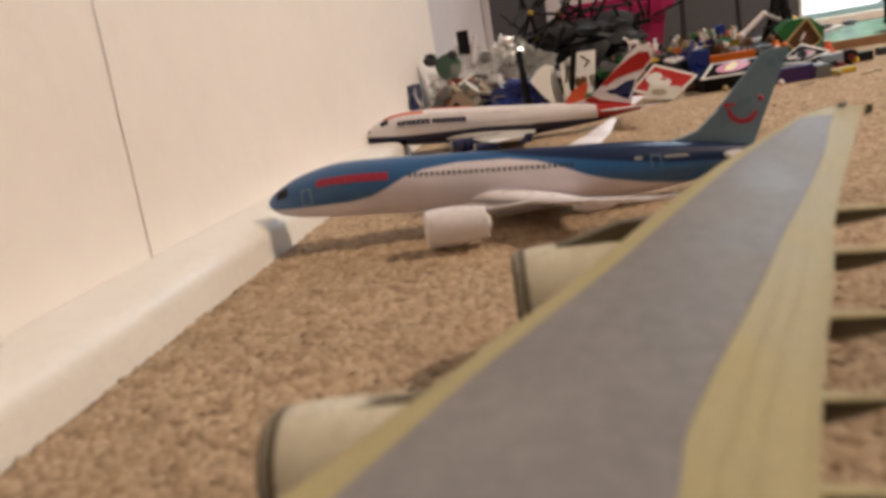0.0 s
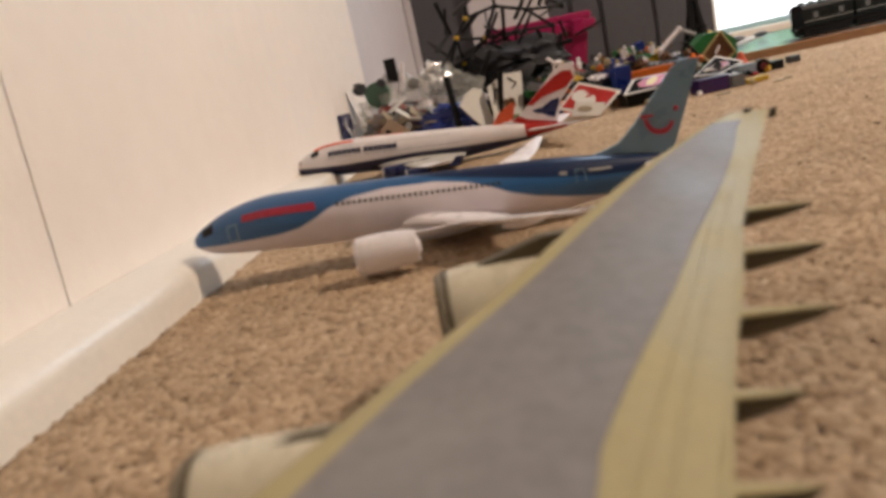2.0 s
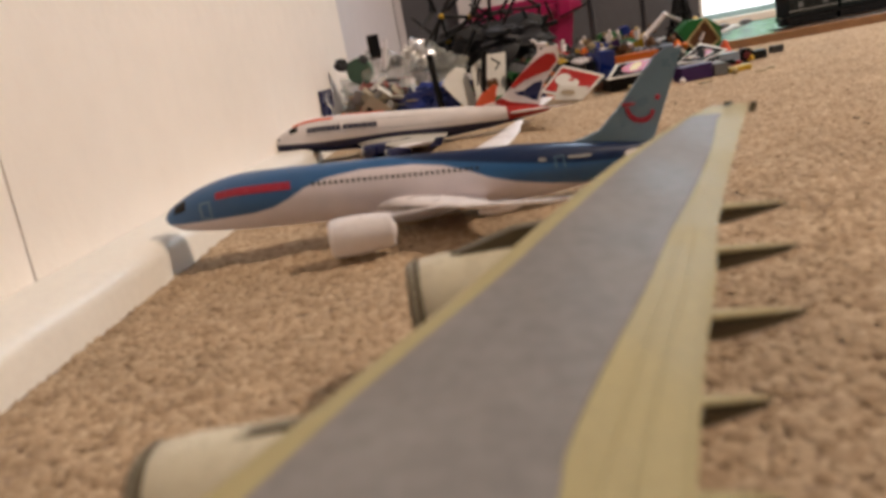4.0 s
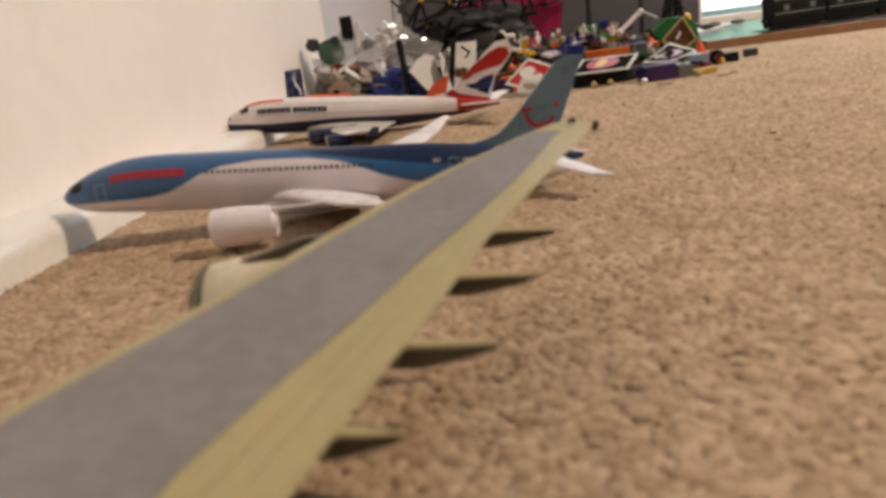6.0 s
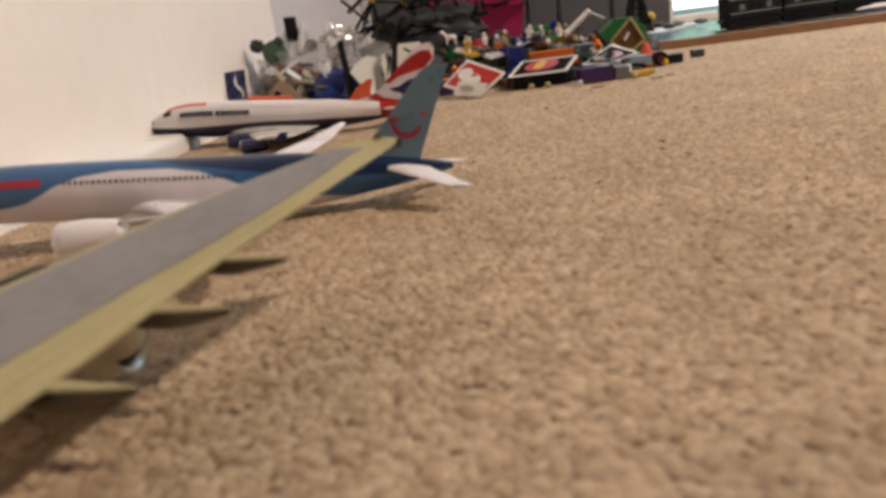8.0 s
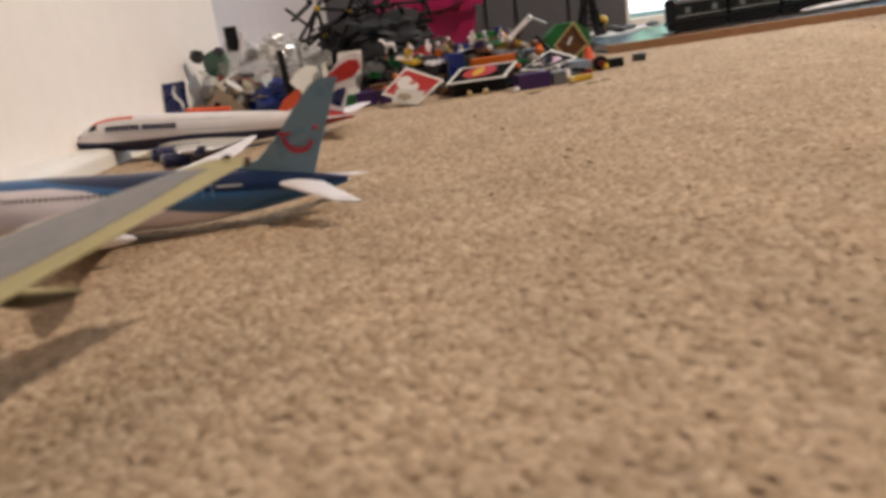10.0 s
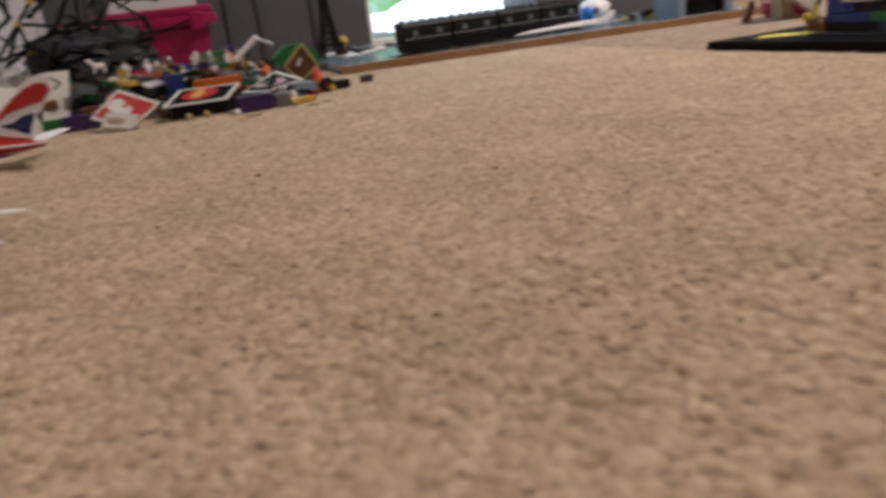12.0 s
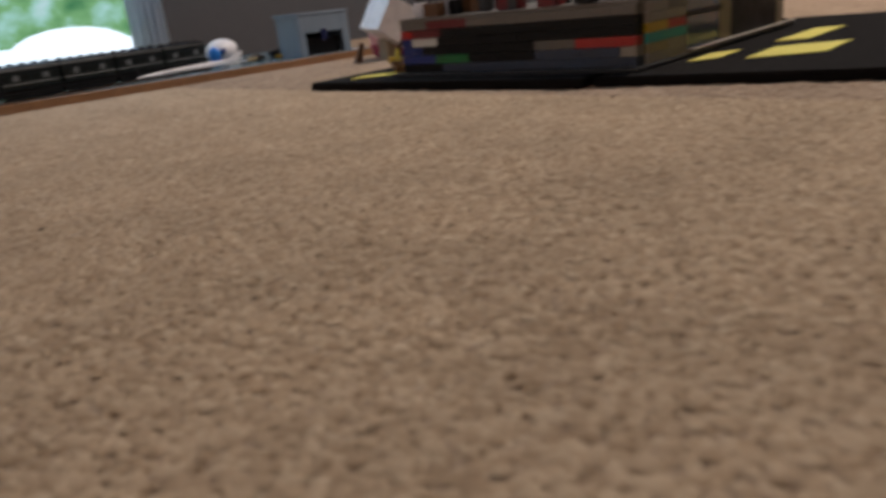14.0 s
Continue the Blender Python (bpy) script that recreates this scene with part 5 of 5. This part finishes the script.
for h0, h1, w in ((0.024, 0.044, 0.016), (0.05, 0.08, 0.010), (0.08, 0.12, 0.007)):
    for s in (-1, 1):
        part("brace", rod((0.617 - s * w, 1.585 - w, tz + h0), (0.617 + s * w * 0.7, 1.585 - w * 0.8, tz + h1), 0.0011, n=6), BLACK, tower)
part("spire", rod((0.617, 1.585, tz + 0.18), (0.617, 1.585, tz + 0.225), 0.002, 0.0006, n=8), BLACK, tower)
fig = thing("toy_figure", (0.648, 1.6, 0.0115), "yellow-headed toy figure on the layout board", "toy")
part("body", rings([[(0.648 + w * math.cos(a), 1.6 + w * math.sin(a), z) for a in (2 * math.pi * k / 12 for k in range(12))] for w, z in ((0.008, 0.0115), (0.005, 0.03))]), BROWN, fig)
part("head", ball((0.648, 1.6, 0.039), 0.0105, 14), YELLOW, fig, smooth=True)
for x, y, w, d, t in ((0.66, 1.55, 0.07, 0.05, 18), (0.7, 1.62, 0.08, 0.05, -12), (0.63, 1.68, 0.06, 0.05, 8), (0.75, 1.66, 0.05, 0.05, 30)):
    sh = single("paper_sheet", box(x - w / 2, x + w / 2, y - d / 2, y + d / 2, 0.0117, 0.0145, 0.0004), PAPER, "white paper sheet lying on the layout board", "paper")
    sh.rotation_euler = (0, radians(rnd.uniform(-3, 3)), radians(t))
for x, y in ((0.655, 1.50), (0.69, 1.56), (0.735, 1.56), (0.665, 1.6)):
    single("toy_bit", ball((x, y, 0.022), 0.008, 10, (1.8, 0.8, 0.7)), rnd.choice((DARK, GREY)), "dark little toy part on the board", "toy", "toy parts on the board", smooth=True)


def coach(parent_at, direction, length):
    """A dark green model railway coach: floor frame, body, roof, windows, wheels."""
    ob = thing("model_coach", (0, 0, 0), "dark green model railway coach on the board", "model train", "coaches of the model train")
    h = length / 2
    part("underframe", box(-h - 0.002, h + 0.002, -0.013, 0.013, 0.008, 0.0125, 0.0006), BLACK, ob)
    # Black block added under the coach so the bright gap reads dark.
    part("dark_gap_filler", box(-h * 0.96, h * 0.96, -0.0125, 0.0125, 0.0012, 0.0079, 0.0006), BLACK, ob)
    part("body", box(-h + 0.001, h - 0.001, -0.0145, 0.0145, 0.0127, 0.034, 0.001), DGREEN, ob)
    roof = rings([[(x, 0.0158 * math.cos(a), 0.034 + 0.0085 * math.sin(a)) for a in (math.pi * k / 10 for k in range(11))] for x in (-h, h)])
    part("roof", roof, BLACK, ob, smooth=True)
    for i in range(6):
        x = -h + length * (i + 0.5) / 6
        for s in (-1, 1):
            part("window", box(x - 0.0045, x + 0.0045, s * 0.0147 - 0.0005, s * 0.0147 + 0.0005, 0.0225, 0.0295, 0.0003), GREY if i % 3 == 1 else BLACK, ob)
    part("waist_rail", box(-h + 0.002, h - 0.002, -0.0158, -0.0147, 0.0185, 0.0195, 0.0002), LGREY, ob)
    for i in range(5):
        x = -h + length * (i + 0.5) / 5
        part("roof_vent", box(x - 0.004, x + 0.003, -0.003, 0.004, 0.042, 0.0445, 0.0005), BLACK, ob)
    for x in (-h * 0.65, -h * 0.45, h * 0.45, h * 0.65):
        for s in (-1, 1):
            part("wheel", rod((x, s * 0.0085, 0.005), (x, s * 0.0115, 0.005), 0.0048, n=14), BLACK, ob)
    for s in (-1, 1):
        part("buffer", rod((s * h, 0.0, 0.0105), (s * (h + 0.003), 0.0, 0.0105), 0.002, n=8), GREY, ob)
    return ob


A, B = Vector((0.678, 1.295, 0.0150)), Vector((1.075, 1.40, 0.0150))
yaw = math.degrees(math.atan2(B.y - A.y, B.x - A.x))
track = thing("railway_track", (0.89, 1.3525, 0.0115), "grey model railway track on the layout board", "model track")
ux = (B - A).normalized()
vx = Vector((-ux.y, ux.x, 0))
for s in (-1, 1):
    part("rail", slab([(A - ux * 0.02 + vx * (s * 0.0085 + e)) + Vector((0, 0, -0.0008)) for e in (-0.0007, 0.0007)] + [(B + ux * 0.03 + vx * (s * 0.0085 + e)) + Vector((0, 0, -0.0008)) for e in (0.0007, -0.0007)], 0.0018), GREY, track)
for i in range(44):
    p = A.lerp(B, i / 43)
    part("sleeper", slab([p + ux * a + vx * b + Vector((0, 0, -0.0027)) for a, b in ((-0.0022, -0.016), (0.0022, -0.016), (0.0022, 0.016), (-0.0022, 0.016))], 0.0016), BROWN, track)
first = coach(A, ux, 0.099)
N = 4
for i in range(N):
    p = A.lerp(B, (i + 0.5) / N)
    m = pose(p.x, p.y, p.z, 0, 0, yaw)
    if i == 0:
        first.matrix_world = m
        first.scale = (1, 1, 1.22)
    else:
        copy_thing(first, m @ Matrix.Diagonal((1, 1, 1, 1)))

dart = thing("model_jet", (1.03, 1.37, 0.0115), "slim white model jet lying before the train", "model airplane")
J0, J1 = Vector((0.905, 1.322, 0.0185)), Vector((1.165, 1.405, 0.0225))
ju = (J1 - J0).normalized()
jq = ju.to_track_quat("X", "Z").to_matrix()
loops = []
for f, r in ((0, 0.0004), (0.05, 0.0025), (0.15, 0.0046), (0.4, 0.006), (0.75, 0.0052), (1, 0.0012)):
    c = J0.lerp(J1, f)
    loops.append([c + jq @ Vector((0, r * math.cos(a), r * 0.8 * math.sin(a))) for a in (2 * math.pi * k / 14 for k in range(14))])
part("fuselage", rings(loops), WHITE, dart, smooth=True)
for s in (-1, 1):
    pts = [J0.lerp(J1, f) + jq @ Vector((0, s * d, -0.002)) for f, d in ((0.42, 0.006), (0.62, 0.006), (0.86, 0.05), (0.78, 0.05))]
    part("wing", slab(pts, 0.0014), WHITE, dart)
pts = [J0.lerp(J1, f) + Vector((0, 0, h)) for f, h in ((0.84, 0.003), (0.98, 0.003), (1.01, 0.014), (0.96, 0.014))]
part("tail_fin", slab(pts, 0.0014), WHITE, dart)

dome = thing("toy_helmet", (1.15, 1.455, 0.0115), "white round toy with bright blue patches", "toy")
part("shell", ball((1.15, 1.455, 0.038), 0.031, 24, (1.15, 1, 0.85)), WHITE, dome, smooth=True)
part("blue_patch", ball((1.1265, 1.4445, 0.034), 0.0165, 16, (0.8, 1.1, 1.0)), mat("bright_blue_plastic", (0.03, 0.22, 0.75), 0.3, size=0.02), dome, smooth=True)
part("navy_patch", ball((1.137, 1.4275, 0.040), 0.0065, 12, (1, 0.6, 1)), BLUE, dome, smooth=True)
part("dark_port", ball((1.172, 1.434, 0.040), 0.007, 12, (1, 0.6, 1)), DARK, dome, smooth=True)
part("foot", rod((1.15, 1.455, 0.0115), (1.15, 1.455, 0.02), 0.03, 0.027, n=24), LGREY, dome)
for x, y, r, m in ((1.2, 1.42, 0.01, DARK), (1.225, 1.44, 0.008, DARK), (1.185, 1.4, 0.007, TAN), (1.24, 1.38, 0.007, YELLOW), (1.26, 1.42, 0.012, BLACK)):
    single("toy_bit", crumple(x, y, 0.0115 + r * 0.7, r * 1.8, r, r * 0.7, 0.4, x * 30, floor=0.0116), m, "small toy part on the layout board", "toy", "toy parts on the board", smooth=True)

gar = thing("toy_garage", (1.303, 1.34, 0.0), "blue-grey toy garage with black opening", "toy garage")
for x0, x1, z0, z1 in ((1.24, 1.256, 0.0, 0.09), (1.349, 1.366, 0.0, 0.09), (1.256, 1.349, 0.056, 0.09), (1.256, 1.349, 0.0, 0.012)):
    part("wall", box(x0, x1, 1.30, 1.308, z0, z1, 0.001), BLUEGREY, gar)
part("side", box(1.24, 1.247, 1.3085, 1.38, 0.0, 0.09, 0.001), BLUEGREY, gar)
part("side", box(1.359, 1.366, 1.3085, 1.38, 0.0, 0.09, 0.001), BLUEGREY, gar)
part("roof", box(1.237, 1.369, 1.299, 1.384, 0.0905, 0.0965, 0.0015), BLUEGREY, gar)
part("inner_back", box(1.2475, 1.3585, 1.372, 1.379, 0.0, 0.09), BLACK, gar)
# Black sheet added in place of the opening's dark inside, no real shutter.
part("shutter", box(1.257, 1.348, 1.312, 1.316, 0.012, 0.046, 0.001), BLACK, gar)
part("latch", box(1.292, 1.305, 1.294, 1.2995, 0.04, 0.062, 0.001), NAVY, gar)
part("white_foot", box(1.368, 1.378, 1.29, 1.305, 0.0, 0.014, 0.002), WHITE, gar)

# ---- foam mat and brick building ----
mat_a = thing("foam_mat", (1.2, 0.63, 0.0), "black foam play mat with yellow print on the carpet", "mat")


def mat_plate(corners, z0, z1):
    bm = rings([[(x, y, z0) for x, y in corners], [(x, y, z1) for x, y in corners]])
    bmesh.ops.bevel(bm, geom=bm.edges[:], offset=0.0018, segments=2, affect="EDGES")
    return bm


part("mat", mat_plate(((0.922, 0.818), (0.962, 0.425), (1.62, 0.49), (1.58, 0.885)), -0.003, 0.009), FOAM, mat_a)
part("printed_patch", slab([(x, y, 0.0096) for x, y in ((0.952, 0.772), (1.005, 0.725), (1.03, 0.742), (0.985, 0.788))], 0.0008), CHALKY, mat_a, "yellow printed patch")
mat_b = thing("foam_mat", (1.25, 0.2, 0.0), "second black foam mat with broad yellow print", "mat")
part("mat", mat_plate(((0.972, 0.418), (1.05, 0.05), (1.68, 0.12), (1.62, 0.482)), -0.003, 0.0085), FOAM, mat_b)
part("printed_patch", slab([(x, y, 0.0091) for x, y in ((1.075, 0.375), (1.145, 0.385), (1.175, 0.365), (1.105, 0.355))], 0.0008), CHALKY, mat_b, "yellow printed patch")
part("printed_patch", slab([(x, y, 0.0091) for x, y in ((1.095, 0.325), (1.19, 0.335), (1.24, 0.275), (1.14, 0.265))], 0.0008), CHALKY, mat_b)
part("printed_patch", slab([(x, y, 0.0091) for x, y in ((1.25, 0.36), (1.4, 0.37), (1.42, 0.34), (1.27, 0.33))], 0.0008), CHALKY, mat_b)

build = thing("brick_building", (1.2, 0.6, 0.009), "long dark toy-brick building with coloured bricks", "brick building")
BH = 0.0098
part("baseplate", box(0.985, 1.46, 0.405, 0.735, 0.0092, 0.0125, 0.0005), DARK, build)
part("core", box(1.012, 1.45, 0.425, 0.715, 0.0127, 0.0708), BLACK, build)


def brick_row(x_face, y_list, z, mats):
    for (y0, y1), m in zip(y_list, mats):
        b = box(x_face, x_face + 0.016, y0 + 0.0002, y1 - 0.0002, z + 0.0002, z + BH - 0.0002, 0.0004)
        part("brick", b, m, build)


def split(a, b, cuts):
    pts = [b, *cuts, a]
    return [(lo, hi) for hi, lo in zip(pts, pts[1:])]


NAVYG = mat("slate_blue_plastic", (0.03, 0.045, 0.085), 0.4, vary=0.15, size=0.02)
DRED = mat("dark_red_plastic", (0.13, 0.008, 0.012), 0.4, vary=0.15, size=0.02)
DGREY = mat("warm_grey_plastic", (0.14, 0.125, 0.11), 0.45, vary=0.12, size=0.02)
STONE = mat("stone_grey_plastic", (0.3, 0.26, 0.22), 0.45, vary=0.12, size=0.02)
rows_front = (
    ((0.66, 0.6, 0.54, 0.47), (BLACK, NAVYG, NAVYG, NAVYG, NAVYG)),
    ((0.67, 0.62, 0.575, 0.53, 0.475, 0.43), (BLUE, GREEN, BLACK, BLACK, NAVYG, NAVYG, STONE)),
    ((0.69, 0.64, 0.59, 0.53, 0.48, 0.425), (BLUE, BLACK, BLACK, BLACK, DGREY, RED, RED)),
    ((0.705, 0.665, 0.6, 0.55, 0.49, 0.44), (BLUE, PAPER, BLACK, BLACK, BLACK, BLACK, BLACK)),
    ((0.705, 0.66, 0.6, 0.52, 0.46), (RED, DRED, BLACK, BLACK, BLACK, BLACK)),
    ((0.68, 0.62, 0.55, 0.5, 0.44), (DGREY, DRED, DGREY, DGREY, DGREY, DGREY)),
)
for i, (cuts, mats) in enumerate(rows_front):
    brick_row(0.996, split(0.412, 0.722, cuts), 0.0127 + BH * i, mats)
# the side that faces the second mat: coloured corner bricks, panes and tan posts
side_rows = ((STONE, STONE), (TAN, STONE), (TEAL, TEAL), (YELLOW, RED), (STONE, STONE), (STONE, DGREY))
for i, (m0, m1) in enumerate(side_rows):
    z = 0.0127 + BH * i
    for (x0, x1), m in (((1.0125, 1.06), m0), ((1.0602, 1.105), m1)):
        part("brick", box(x0, x1, 0.4085, 0.4248, z + 0.0002, z + BH - 0.0002, 0.0004), m, build)
for x0, x1, m in ((1.105, 1.2, mat("smoked_blue_pane", (0.035, 0.07, 0.13), 0.12, size=0.03)), (1.2, 1.235, TAN), (1.235, 1.40, BLACK), (1.40, 1.43, TAN)):
    part("facade_panel", box(x0 + 0.0003, x1 - 0.0003, 0.4095, 0.4247, 0.0165, 0.0708, 0.0005), m, build)
part("sill", box(1.105, 1.452, 0.401, 0.4094, 0.0127, 0.0165, 0.0006), STONE, build)
part("lintel", box(1.105, 1.2, 0.407, 0.4094, 0.05, 0.056, 0.0004), BLACK, build)
part("parapet", box(0.996, 1.45, 0.409, 0.722, 0.0717, 0.0755, 0.001), DGREY, build)
build.rotation_euler = (0, 0, radians(5))
for x, y, m in ((1.02, 0.70, WHITE), (1.03, 0.68, LGREY), (1.02, 0.64, BLACK), (1.03, 0.6, DARK), (1.02, 0.56, BROWN), (1.03, 0.5, RED), (1.02, 0.46, BLACK)):
    z = 0.0757
    f = thing("toy_figure", (x, y, z), "small toy figure standing on the brick building", "toy", "figures on the building")
    part("body", box(x - 0.006, x + 0.006, y - 0.007, y + 0.007, z, z + 0.017, 0.002), m, f)
    part("head", ball((x, y, z + 0.022), 0.0055, 10), rnd.choice((WHITE, SKIN, BLACK)), f, smooth=True)

bush = thing("toy_tree", (1.015, 0.752, 0.009), "small brown and yellow toy tree on the mat", "toy tree")
part("trunk", rod((1.015, 0.752, 0.009), (1.017, 0.748, 0.04), 0.006, 0.003, n=10), CHALKY, bush)
part("branch", rod((1.017, 0.748, 0.038), (1.024, 0.73, 0.066), 0.0025, n=7), BROWN, bush)
part("branch", rod((1.024, 0.73, 0.066), (1.03, 0.715, 0.071), 0.002, n=7), BROWN, bush)
part("root_ball", crumple(1.02, 0.748, 0.016, 0.012, 0.01, 0.01, 0.5, 12, floor=0.009), BROWN, bush)
part("leaf_blob", ball((1.012, 0.757, 0.026), 0.005, 10), YELLOW, bush, smooth=True)

pot = thing("pink_tub", (1.325, 1.11, 0.0), "pale pink and red plastic tub on the carpet", "tub")
ring = lambda r, z: [(1.325 + r * math.cos(a), 1.11 + r * math.sin(a), z) for a in (2 * math.pi * k / 24 for k in range(24))]
part("bowl", rings([ring(0.036, 0.0), ring(0.044, 0.01), ring(0.046, 0.026)]), PINK, pot, smooth=True)
part("upper", rings([ring(0.0455, 0.0262), ring(0.05, 0.055), ring(0.047, 0.055), ring(0.043, 0.03)]), PALEPINK, pot, smooth=True)
wbox = single("white_carton", box(1.25, 1.345, 1.045, 1.1, 0.028, 0.098, 0.001, turn=pose(0, 0, 0, 8, 30, 0)), WHITE, "tilted open white carton leaning on the tub", "carton")
single("carton_stand", box(1.275, 1.325, 1.075, 1.1, 0.0, 0.036, 0.002), BEIGE, "beige block under the white carton", "block")
leg = single("wooden_peg", rod((1.232, 1.11, 0.0), (1.246, 1.11, 0.032), 0.007, 0.005, n=10), BROWN, "short brown wooden leg on the carpet", "wood piece")

for i in range(16):
    x, y = rnd.uniform(1.0, 1.08), rnd.uniform(0.42, 0.7)
    w, h = rnd.uniform(0.006, 0.016), rnd.uniform(0.008, 0.026)
    single("toy_block", box(x - w / 2, x + w / 2, y - w, y + w, 0.0757, 0.0757 + h, 0.0012), rnd.choice((BLACK, DARK, BLACK, WHITE, BROWN, DRED)), "dark little toy block on the brick building roof", "toy block", "blocks on the building")

# crumbs and lint on the carpet, too many to count
lint = bmesh.new()
for i in range(60):
    x, y = rnd.uniform(0.0, 0.95), rnd.uniform(0.3, 1.2)
    a, l = rnd.uniform(0, math.pi), rnd.uniform(0.0006, 0.002)
    rod((x - l * math.cos(a), y - l * math.sin(a), 0.0012), (x + l * math.cos(a), y + l * math.sin(a), 0.0016), rnd.uniform(0.0003, 0.0006), n=5, bm=lint)
single("carpet_lint", lint, mat("dark_lint", (0.1, 0.07, 0.05), 0.9, size=0.01), "dark crumbs and lint scattered on the carpet", "lint", kind="stuff")
joined_bricks()
